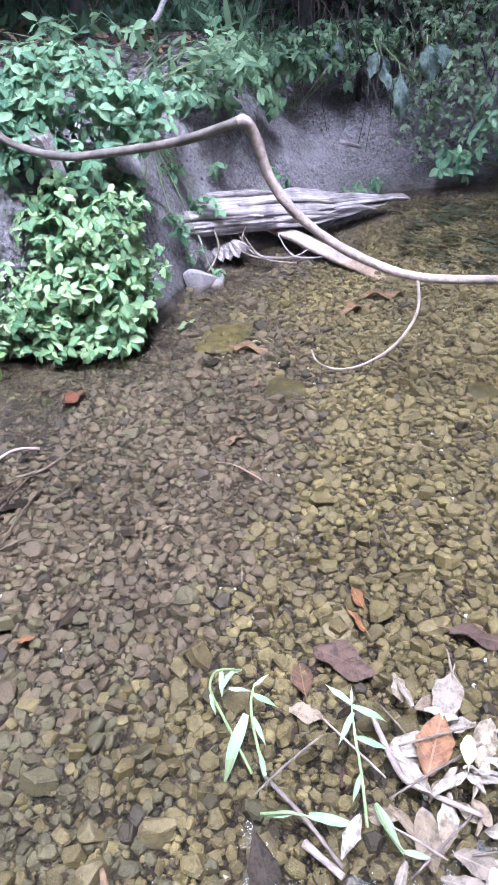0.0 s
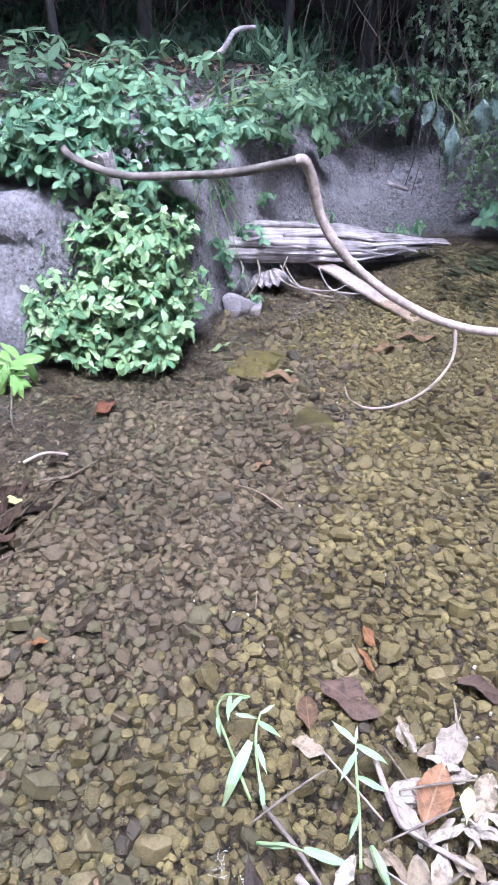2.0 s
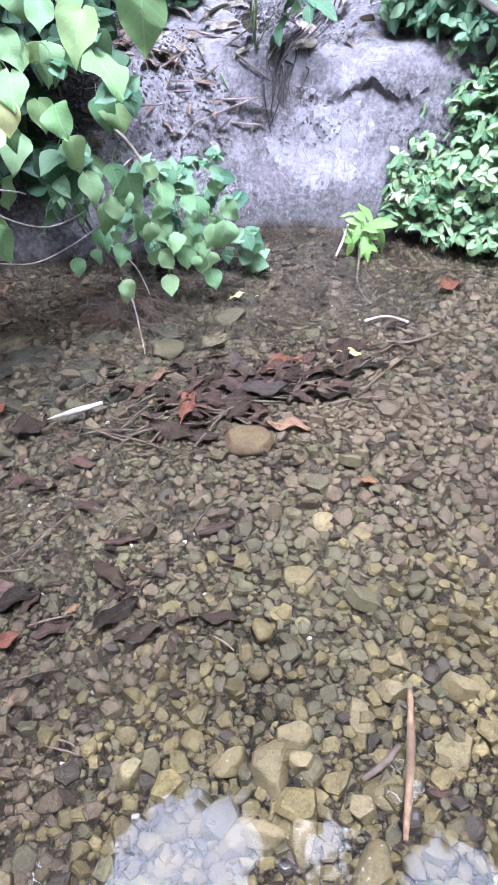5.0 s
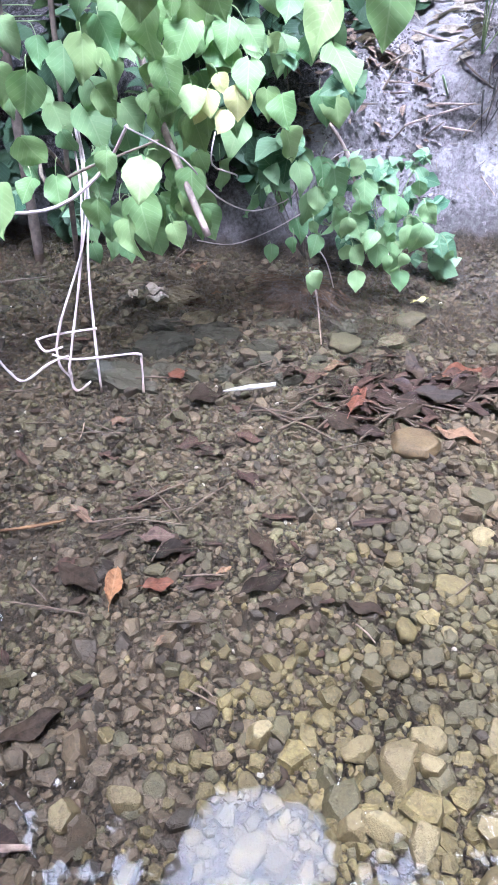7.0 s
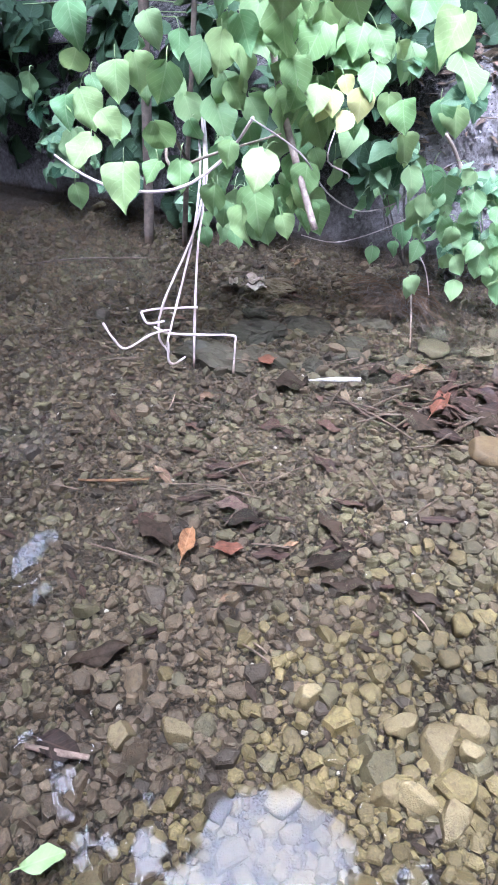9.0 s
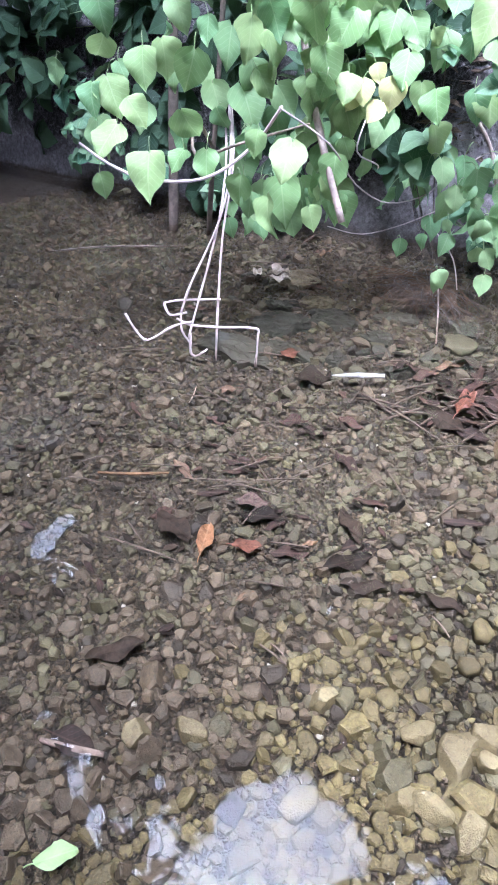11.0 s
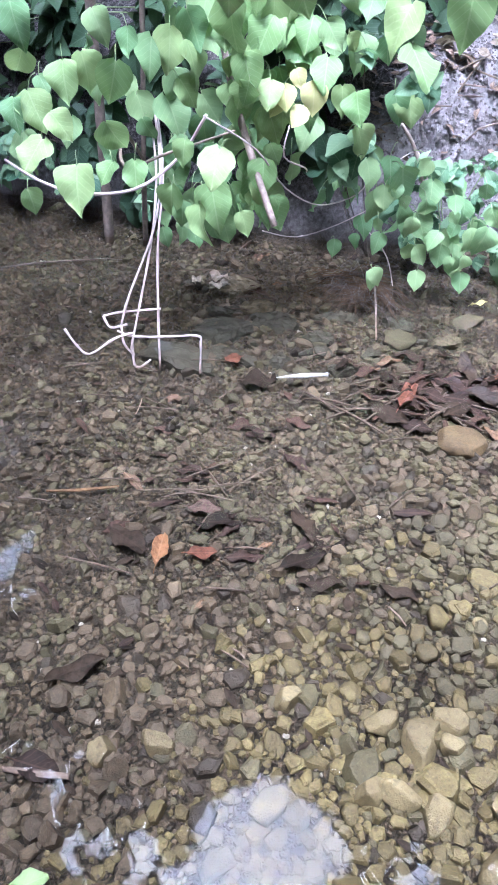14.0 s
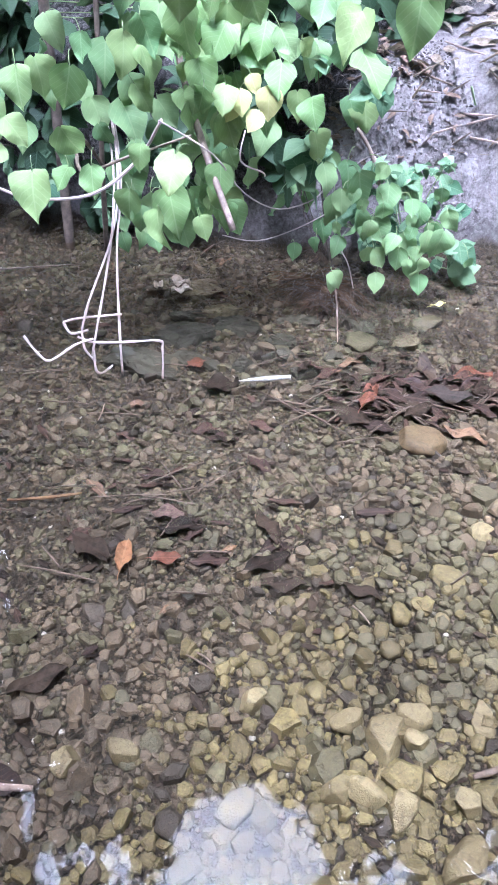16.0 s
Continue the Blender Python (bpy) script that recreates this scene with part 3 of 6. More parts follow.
water = tagged(new("water", mesh_of("water", wv, wf, WATER)), "clear shallow stream water with small ripples", "water", kind="structure")

# ---- overhanging trees that close the view of the sky ----
# the gap between the crowns, as an outline at the crowns' height
CROWN_Z = 7.6
GAP_EDGE = [(-2.4, -0.9), (-2.75, 0.3), (-3.45, 1.15), (-3.4, 1.75), (-3.0, 2.2), (-2.3, 2.5), (-1.72, 2.3), (-1.55, 1.6), (-1.0, 1.1), (-0.55, 1.8), (-0.3, 2.6), (-0.25, 3.4), (0.7, 3.75), (1.3, 3.7), (2.4, 4.5)]
# the last four points are unseen, drawn in to cut the skylight
GAP = GAP_EDGE + [(2.7, 3.0), (1.9, 0.6), (0.4, -0.7), (-1.3, -1.2)]


# small chinks in the foliage: x, y, half-width, half-depth
CHINKS = [(-8.2, 0.26, 0.85, 0.5), (-7.3, -0.15, 0.4, 0.3), (-8.9, 0.75, 0.4, 0.3), (-5.3, -0.6, 0.45, 0.3), (-4.5, -0.45, 0.5, 0.3), (-4.9, 0.1, 0.25, 0.2), (-3.7, -0.4, 0.45, 0.35), (-3.3, 0.15, 0.3, 0.3), (-4.0, 0.35, 0.25, 0.2), (-1.19, 2.85, 0.2, 0.12), (-1.45, 2.2, 0.12, 0.12), (3.1, 4.6, 0.4, 0.4), (2.3, 5.2, 0.4, 0.25)]


def in_gap(x, y):
    for cx, cy, w, h in CHINKS:
        if ((x - cx) / w) ** 2 + ((y - cy) / h) ** 2 < 1:
            return True
    inside = False
    for (x0, y0), (x1, y1) in zip(GAP, GAP[1:] + GAP[:1]):
        if (y0 > y) != (y1 > y) and x < x0 + (y - y0) * (x1 - x0) / (y1 - y0):
            inside = not inside
    return inside


def open_sky(p, r):
    """Whether a leaf at p would close the gap; lower leaves count as nearer its middle."""
    k = (CROWN_Z + 1.4) / (p.z + 1.4)
    return in_gap(p.x * k + r.gauss(0, 0.06), p.y * k + r.gauss(0, 0.06))


def tree(az, seed, reach=3.3, leaves=3800, rings=((3.2, 0.6, 0.8), (4.3, 1.1, 1.1), (5.6, 1.4, 1.3), (7.2, 1.7, 1.3))):
    """A tree on the slope whose limbs hang over the stream. az: degrees to the left of straight ahead."""
    r = random.Random(seed)
    a = radians(az)
    way, across = Vector((-math.sin(a), math.cos(a), 0)), Vector((math.cos(a), math.sin(a), 0))
    foot = Vector((0.1, 0.0, 0)) + way * r.uniform(7.6, 8.6)
    foot.z = lie(foot.x, foot.y) - 0.1
    ob = base("tree", foot, "leafy out-of-view forest tree shading the stream", "tree", "trees round the stream")
    top = Vector((foot.x, foot.y, 0)) - way * 1.3 + Vector((0, 0, 7.2))
    trunk = [foot, foot.lerp(top, 0.35) + across * r.uniform(-0.2, 0.2), foot.lerp(top, 0.7) + across * r.uniform(-0.2, 0.2), top]
    part("trunk", tube("trunk", trunk, [0.17, 0.14, 0.11, 0.07], WOOD_DARK, 10, 0.06, seed), ob)
    poses = []
    for n in range(5):
        spread = (n - 2) * 0.36 + r.uniform(-0.12, 0.12)
        ends = []
        for far, wide, dense in rings:
            far *= reach / 3.3
            c = Vector((0.1, 0, 0)) + way * far + across * spread * far + Vector((0, 0, 7.6 + r.uniform(-0.5, 0.5) - 0.25 * max(0, far - 5)))
            ends.append(c)
            for _ in range(int(leaves * dense / 15)):
                q = Vector((r.gauss(0, 1), r.gauss(0, 1), r.gauss(0, 0.5)))
                q = q.normalized() * wide * r.random() ** 0.4
                q.z *= 0.7
                down = Vector((r.gauss(0, 0.7), r.gauss(0, 0.7), -0.6))
                if open_sky(c + q, r) :
                    continue
                poses.append(leaf_pose(c + q, down, (r.gauss(0, 0.5), r.gauss(0, 0.5), 1), r.uniform(0.16, 0.3) * (0.94 if wide < 0.7 else 1.75 * (0.7 + wide * 0.4))))
        limb = [trunk[2].lerp(top, 0.2 + 0.16 * n)] + ends[::-1]
        part("limb", tube("limb", limb, [0.07, 0.055, 0.04, 0.03, 0.012], WOOD_DARK, 6, 0.05, seed + n), ob)
    # sprays of smaller leaves along the edge of the gap
    for (x0, y0), (x1, y1) in zip(GAP_EDGE, GAP_EDGE[1:]):
        for _ in range(int(520 * math.hypot(x1 - x0, y1 - y0))):
            f, off, z = r.random(), abs(r.gauss(0, 0.3)) - 0.06, CROWN_Z + r.gauss(0, 0.2)
            long = math.hypot(x1 - x0, y1 - y0)
            p = Vector((x0 + f * (x1 - x0) - off * (y1 - y0) / long, y0 + f * (y1 - y0) + off * (x1 - x0) / long, z))
            if abs((math.degrees(math.atan2(-p.x, p.y)) - az + 180) % 360 - 180) < 17 and (off < 0 or not open_sky(p, r)) and not (off < 0 and r.random() < 0.5) and not (p.y < 0.5 and r.random() < 0.6):
                poses.append(leaf_pose(p, (r.gauss(0, 1), r.gauss(0, 1), -0.3), (r.gauss(0, 0.4), r.gauss(0, 0.4), 1), r.uniform(0.06, 0.16)))
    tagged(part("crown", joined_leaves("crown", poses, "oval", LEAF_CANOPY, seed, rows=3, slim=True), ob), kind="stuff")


# az below -36 and past 104: unseen trees added to block skylight
for n, (az, reach) in enumerate([(-112, 2.6), (-72, 2.9), (-36, 3.4), (0, 3.55), (34, 3.55), (64, 3.55), (104, 3.4), (140, 2.6), (180, 2.2), (216, 2.3)]):
    tree(az, 40 + n, reach)

# ---- main stones, one by one ----
STONE_GROUP = "stones on the stream bed"


def set_stone(x, y, sx, sy, sz, turn, material, seed, label, name="stone", sink=0.45, flat=0.7, z=None, tilt=0, cuts=9, far_=(0.5, 0.8), strata=0):
    ob = new(name, big_stone(name, seed, material, flat, cuts, far_, strata))
    at = lie(x, y) if z is None else z
    ob.matrix_basis = Matrix.Translation((x, y, at + sz * flat * (1 - 2 * sink) * 0.5)) @ Matrix.Rotation(radians(turn), 4, "Z") @ Matrix.Rotation(radians(tilt), 4, "Y") @ Matrix.Diagonal((sx, sy, sz, 1))
    return tagged(ob, label, "stone", STONE_GROUP)


YEL = "yellow-brown angular stone on the stream bed"
for n, (x, y, sx, sy, turn) in enumerate([(-0.40, 0.53, 0.095, 0.055, 118), (-0.40, 0.61, 0.055, 0.045, 60), (-0.35, 0.41, 0.055, 0.042, 40), (-0.28, 0.45, 0.062, 0.034, 108),
                                          (-0.49, 0.49, 0.05, 0.036, 95), (-0.35, 0.575, 0.035, 0.03, 20), (-0.39, 0.36, 0.045, 0.035, 80), (-0.75, 0.04, 0.048, 0.038, 30),
                                          (-0.80, -0.07, 0.05, 0.04, 140), (-0.66, 0.35, 0.045, 0.035, 75), (-0.20, 0.56, 0.045, 0.035, 10), (-0.13, 0.47, 0.07, 0.045, 100),
                                          (-0.125, 0.935, 0.055, 0.038, 20), (-0.26, 0.84, 0.052, 0.042, 70), (-0.28, 0.92, 0.04, 0.03, 160)]):
    set_stone(x, y, sx * 0.92, sy * 0.92, 0.07, turn, STONE_YELLOW, 300 + n, YEL, sink=0.16, tilt=(-14, 9, 16, -8, 5)[n % 5])
for n, (x, y, sx, sy, turn) in enumerate([(-0.66, 1.22, 0.042, 0.04, 0), (-0.60, 0.87, 0.035, 0.03, 40), (0.28, 1.53, 0.075, 0.05, 115), (-0.55, 1.24, 0.04, 0.035, 10), (0.55, 1.5, 0.04, 0.032, 0),
                                          (-0.62, 1.0, 0.055, 0.05, 30), (-0.08, 0.78, 0.06, 0.05, 80), (-0.18, 0.62, 0.05, 0.04, 20), (-0.30, 0.74, 0.05, 0.038, 130)]):
    set_stone(x, y, sx, sy, 0.035, turn, (STONE_YELLOW, STONE_OLIVE)[n % 2], 340 + n, "olive-brown rounded stone on the stream bed", sink=0.3)
set_stone(-1.06, 1.40, 0.088, 0.072, 0.062, 35, STONE_OCHRE, 361, "large smooth ochre stone beside the sodden leaf pile", sink=0.12, cuts=5, far_=(0.75, 0.92))
set_stone(-0.22, 3.36, 0.23, 0.18, 0.075, 50, STONE_MOSS, 382, "broad flat algae-covered stone under the water", "flat_stone", sink=0.5, tilt=5, cuts=13, far_=(0.5, 0.9), strata=4)
set_stone(0.09, 2.80, 0.14, 0.1, 0.10, 10, STONE_MOSS, 383, "flat algae-covered stone under the water", "flat_stone", sink=0.6)
set_stone(0.95, 2.75, 0.11, 0.08, 0.08, 70, STONE_MOSS, 364, "flat algae-covered stone under the water", "flat_stone", sink=0.6)
set_stone(-0.36, 4.02, 0.07, 0.06, 0.09, 130, STONE_GREY, 393, "small pale grey rock at the water's edge", "rock", sink=0.5, flat=0.9, z=0.0, cuts=8)
set_stone(-0.46, 3.97, 0.12, 0.10, 0.12, 20, STONE_GREY, 391, "pale grey rock at the water's edge", "rock", sink=0.2, flat=0.85, z=0.0)


r_tilt = (6, -8, 10, -4)
DARK_SLAB, OCHRE_SLAB = "dark green split slab of rock under water", "ochre-brown flat slab of rock near the bank"
for n, (x, y, long, wide, turn, tilt, layers, mat, word) in enumerate([
    (-2.48, 1.46, 0.25, 0.18, 40, 8, 3, SLAB_OCHRE, OCHRE_SLAB), (-2.21, 1.11, 0.36, 0.2, 38, 14, 4, SLAB, DARK_SLAB), (-2.08, 0.89, 0.34, 0.19, 38, 17, 4, SLAB, DARK_SLAB), (-2.02, 1.06, 0.2, 0.12, 30, 8, 2, SLAB, DARK_SLAB),
    (-2.08, 1.38, 0.22, 0.15, 52, 9, 3, SLAB, DARK_SLAB), (-2.27, 1.40, 0.2, 0.13, 45, 8, 3, SLAB_OCHRE, OCHRE_SLAB), (-1.9, 1.45, 0.17, 0.12, 50, 6, 2, SLAB, DARK_SLAB), (-1.64, 1.38, 0.15, 0.11, 60, 6, 2, SLAB, DARK_SLAB),
    (-1.75, 1.80, 0.17, 0.13, 35, 7, 2, SLAB, DARK_SLAB), (-1.53, 1.86, 0.15, 0.11, 40, 6, 2, SLAB_OCHRE, OCHRE_SLAB), (-2.33, 1.25, 0.16, 0.1, 42, 12, 3, SLAB, DARK_SLAB), (-1.98, 1.62, 0.2, 0.1, 44, 8, 2, SLAB, DARK_SLAB), (-1.84, 1.2, 0.13, 0.1, 30, 5, 2, SLAB, DARK_SLAB)]):
    set_stone(x, y, long * 0.56, wide * 0.6, 0.05 + 0.012 * layers, turn, mat, 1500 + n, word, "slab", sink=0.42, flat=0.6, tilt=r_tilt[n % 4], cuts=12, far_=(0.45, 0.85), strata=6)
r = random.Random(91)
for n in range(44):
    cx, cy = ((-2.14, 0.98), (-2.29, 1.2), (-2.0, 1.3), (-2.45, 1.35), (-1.75, 1.6))[n % 5]
    l = r.uniform(0.02, 0.06)
    set_stone(cx + r.gauss(0, 0.18), cy + r.gauss(0, 0.16), l, l * r.uniform(0.45, 0.75), r.uniform(0.03, 0.05), r.gauss(35, 30), (SLAB, STONE_GREEN, STONE_BROWN)[n % 3], 900 + n, "dark angular flake of rock in the shallows", "rock_flake", sink=r.uniform(0.2, 0.4), tilt=r.gauss(0, 12))
set_stone(-1.68, 1.70, 0.09, 0.07, 0.065, 30, STONE_GREEN, 371, "greenish flat stone under water", "flat_stone", sink=0.4)
set_stone(-1.60, 2.05, 0.08, 0.06, 0.06, 60, STONE_GREEN, 372, "greenish flat stone under water", "flat_stone", sink=0.4)
set_stone(0.16, 1.86, 0.022, 0.018, 0.02, 0, STONE_PALE, 373, "small white pebble on the gravel", "pebble", sink=0.2)
set_stone(-0.53, 0.88, 0.03, 0.022, 0.03, 150, STONE_YELLOW, 374, "small pale yellow pebble on the gravel", "pebble", sink=0.2)


# ---- the log, the plank and the driftwood under it ----
def log():
    a, b = Vector((-0.86, 4.16, 0.37)), Vector((0.70, 5.18, 0.10))
    ob = base("fallen_log", (0.06, 4.72, 0.2), "weathered grey split log lying along the bank", "log")
    rows, sides = 70, 96
    verts, faces = [], []
    r = random.Random(5)
    ragged = [0.02 + 0.12 * noise.noise((k * 0.35, 2, 0)) + r.uniform(-0.02, 0.02) for k in range(sides)]
    ragged2 = [-0.08 + 0.34 * noise.noise((k * 0.3, 9, 0)) + r.uniform(-0.03, 0.03) for k in range(sides)]
    for i in range(rows + 1):
        t = i / rows
        for k in range(sides):
            q = 2 * math.pi * k / sides
            along = t + (ragged[k] * (1 - t) ** 6 if t < 0.5 else ragged2[k] * t ** 6)
            warp = 2.2 * noise.noise((t * 2.2, math.cos(q) * 0.8, math.sin(q) * 0.8))
            split = 0.012 - 0.05 * max(0.0, 1 - 3.2 * abs(math.sin(q * 5.5 + warp))) - 0.022 * max(0.0, 1 - 2.5 * abs(math.sin(q * 11 + 1.7 * warp + 3 * t)))
            split -= 0.03 * max(0.0, noise.noise((t * 5, math.cos(q) * 1.6, math.sin(q) * 1.6 + 7)))
            split += 0.02 * noise.noise((t * 7, math.cos(q) * 3, math.sin(q) * 3))
            w = 0.16 * (1 - 0.72 * smooth(0.6, 1.0, t)) + split * (1 - 0.6 * smooth(0.8, 1, t))
            h = 0.085 * (1 - 0.55 * smooth(0.55, 1.0, t)) + split * 0.8
            verts.append((along * 1.88 - 0.94, math.cos(q) * w, math.sin(q) * h))
    for i in range(rows):
        for k in range(sides):
            c, d = i * sides + k, i * sides + (k + 1) % sides
            faces.append((c, d, d + sides, c + sides))
    faces += [tuple(range(sides - 1, -1, -1)), tuple(range(len(verts) - sides, len(verts)))]
    way = (b - a).normalized()
    m = Matrix.Translation((a + b) / 2) @ way.to_track_quat("X", "Z").to_matrix().to_4x4() @ Matrix.Rotation(radians(24), 4, "X")
    part("trunk", mesh_of("trunk", verts, faces, WOOD_LOG), ob, m)
    for n, (s, y0, z0, l) in enumerate([(0.1, -0.05, 0.085, 0.7), (-0.35, -0.11, 0.06, 0.5), (0.25, -0.13, 0.03, 0.55), (-0.1, 0.05, 0.085, 0.6), (0.66, -0.1, 0.03, 0.36)]):
        splinter = tube("splinter", [(s - l / 2, y0, z0), (s, y0 + 0.012, z0 + 0.01), (s + l / 2, y0 - 0.015, z0 - 0.012)], [0.012, 0.02, 0.006], WOOD_LOG, 7, 0.2, 60 + n)
        part("splinter", splinter, ob, m)


log()


def board(name, a, b, wide, thick, label, category, seed, material=WOOD_LOG, tilt=0):
    a, b = Vector(a), Vector(b)
    length = (b - a).length
    r = random.Random(seed)
    verts, faces, n = [], [], 14
    for i in range(n + 1):
        x = length * (i / n - 0.5)
        w = wide * (1 + 0.12 * noise.noise((i * 0.5, seed, 0))) * (0.75 if i in (0, n) else 1)
        z = 0.01 * noise.noise((i * 0.35, 3, seed))
        for y, h in ((-1, 0.4), (-0.86, 1), (-0.3, 0.9), (0.3, 1.02), (0.86, 1), (1, 0.4), (0.86, -1), (-0.86, -1)):
            verts.append((x + r.uniform(-0.012, 0.012) * (i in (0, n)), y * w / 2, z + h * thick / 2))
    for i in range(n):
        for k in range(8):
            c, d = i * 8 + k, i * 8 + (k + 1) % 8
            faces.append((c, d, d + 8, c + 8))
    faces += [tuple(range(7, -1, -1)), tuple(range(n * 8, n * 8 + 8))]
    ob = new(name, mesh_of(name, verts, faces, material))
    ob.matrix_basis = Matrix.Translation((a + b) / 2) @ (b - a).normalized().to_track_quat("X", "Z").to_matrix().to_4x4() @ Matrix.Rotation(radians(tilt), 4, "X")
    return tagged(ob, label, category)


board("plank", (-0.10, 4.72, 0.13), (0.66, 4.02, -0.02), 0.12, 0.03, "grey-brown weathered plank sliding into the water", "plank", 3, WOOD_PALE)
board("plank", (0.18, 4.62, 0.13), (0.42, 4.36, 0.06), 0.05, 0.025, "short pale broken plank under the log", "plank", 4)
fan = []
for i in range(9):
    for k in range(19):
        a = radians(-75 + 150 * k / 18)
        s = 0.03 + 0.15 * i / 8
        fan.append((s * math.sin(a) * (1 + 0.1 * noise.noise((k * 0.4, i * 0.3, 0))), s * math.cos(a), 0.014 * (1 if k % 2 else -1) * (0.4 + i / 8) + 0.03 * math.sin(i * 0.35)))
thick = len(fan)
fan += [(x, y, z - 0.008) for x, y, z in fan]
fan_faces = [(i * 19 + k, i * 19 + k + 1, i * 19 + k + 20, i * 19 + k + 19) for i in range(8) for k in range(18)]
fan_faces += [tuple(thick + v for v in f[::-1]) for f in fan_faces]
rim = [152 + k for k in range(19)]
fan_faces += [(p, q, thick + q, thick + p) for p, q in zip(rim, rim[1:])]
ob = new("driftwood", mesh_of("driftwood", fan, fan_faces, WOOD_LOG, False))
ob.matrix_basis = Matrix.Translation((-0.32, 4.42, 0.14)) @ Matrix.Rotation(radians(160), 4, "Z") @ Matrix.Rotation(radians(-28), 4, "X")
tagged(ob, "pale ribbed piece of driftwood under the log", "driftwood")
for n, pts in enumerate([[(-0.3, 4.5, 0.22), (-0.15, 4.3, 0.08), (0.08, 4.28, 0.05), (0.2, 4.4, 0.06)], [(-0.25, 4.45, 0.2), (-0.1, 4.28, 0.06), (0.12, 4.2, 0.04)], [(-0.55, 4.3, 0.3), (-0.45, 4.18, 0.2), (-0.5, 4.06, 0.1)],
                         [(-0.2, 4.4, 0.22), (-0.22, 4.3, 0.1), (-0.05, 4.25, 0.05)], [(0.0, 4.45, 0.14), (0.1, 4.3, 0.05), (0.3, 4.3, 0.035)], [(-0.42, 4.35, 0.3), (-0.35, 4.2, 0.16), (-0.42, 4.08, 0.05)]]):
    tagged(new("driftwood_strip", tube("driftwood_strip", pts, [0.004, 0.007, 0.005, 0.003][: len(pts)], (WOOD_LOG, STEM_DRY)[n % 2], 6, 0.2, 70 + n)), "pale strip of bark driftwood under the log", "driftwood", "driftwood under the log")

# ---- the bent branch over the stream ----
ob = base("bent_branch", (-1.11, 3.32, 1.0), "bare brown branch bent sharply over the stream", "branch")
part("limb", tube("limb", [(-1.2, 3.42, 1.05), (-1.11, 3.3, 1.01), (-0.98, 3.29, 0.955), (-0.83, 3.29, 0.925), (-0.62, 3.25, 0.94), (-0.3, 3.12, 0.99), (-0.02, 2.86, 1.095)],
                  [0.018, 0.018, 0.019, 0.019, 0.018, 0.018, 0.018], WOOD_LIMB, 10, 0.07, 8), ob, None, "grey-brown limb")
part("limb", tube("limb", [(-0.03, 2.865, 1.09), (0.0, 2.87, 1.09), (0.03, 2.89, 1.03), (0.07, 2.9, 0.89), (0.14, 2.89, 0.78), (0.25, 2.89, 0.67), (0.42, 2.85, 0.57), (0.64, 2.8, 0.5), (0.93, 2.74, 0.5), (1.4, 2.6, 0.54), (2.4, 2.3, 0.5)],
                  [0.02, 0.022, 0.02, 0.02, 0.02, 0.019, 0.019, 0.018, 0.018, 0.017, 0.012], WOOD_PALE, 10, 0.06, 9), ob, None, "pinkish pale limb")
part("shoot", tube("shoot", [(0.64, 2.8, 0.5), (0.635, 2.7, 0.4), (0.55, 2.61, 0.31), (0.43, 2.54, 0.265), (0.32, 2.49, 0.27), (0.245, 2.46, 0.32), (0.22, 2.49, 0.36)],
                   [0.007, 0.006, 0.006, 0.005, 0.005, 0.004, 0.003], WOOD_PALE, 7, 0.05, 10), ob, None, "thin curled pale shoot")
ob = base("stump", (-0.95, 3.5, lie(-0.95, 3.62)), "pale cut stump on the overgrown bank", "stump")
r = random.Random(12)
verts, faces = [], []
for i in range(9):
    for k in range(20):
        a = 2 * math.pi * k / 20
        w = 1 + 0.14 * math.sin(5 * a + 0.3 * i) + 0.06 * noise.noise((k * 0.7, i * 0.5, 3))
        top = 0.05 * noise.noise((k * 0.5, 5, 0)) + r.uniform(-0.02, 0.02) if i == 8 else 0
        verts.append((-0.94 - 0.004 * i + 0.052 * w * math.cos(a), 3.44 - 0.01 * i + 0.03 * w * math.sin(a), 0.58 + 0.053 * i + top))
for i in range(8):
    for k in range(20):
        c, d = i * 20 + k, i * 20 + (k + 1) % 20
        faces.append((c, d, d + 20, c + 20))
faces += [tuple(range(19, -1, -1)), tuple(range(160, 180))]
part("stem", mesh_of("stem", verts, faces, WOOD_LOG, False), ob)


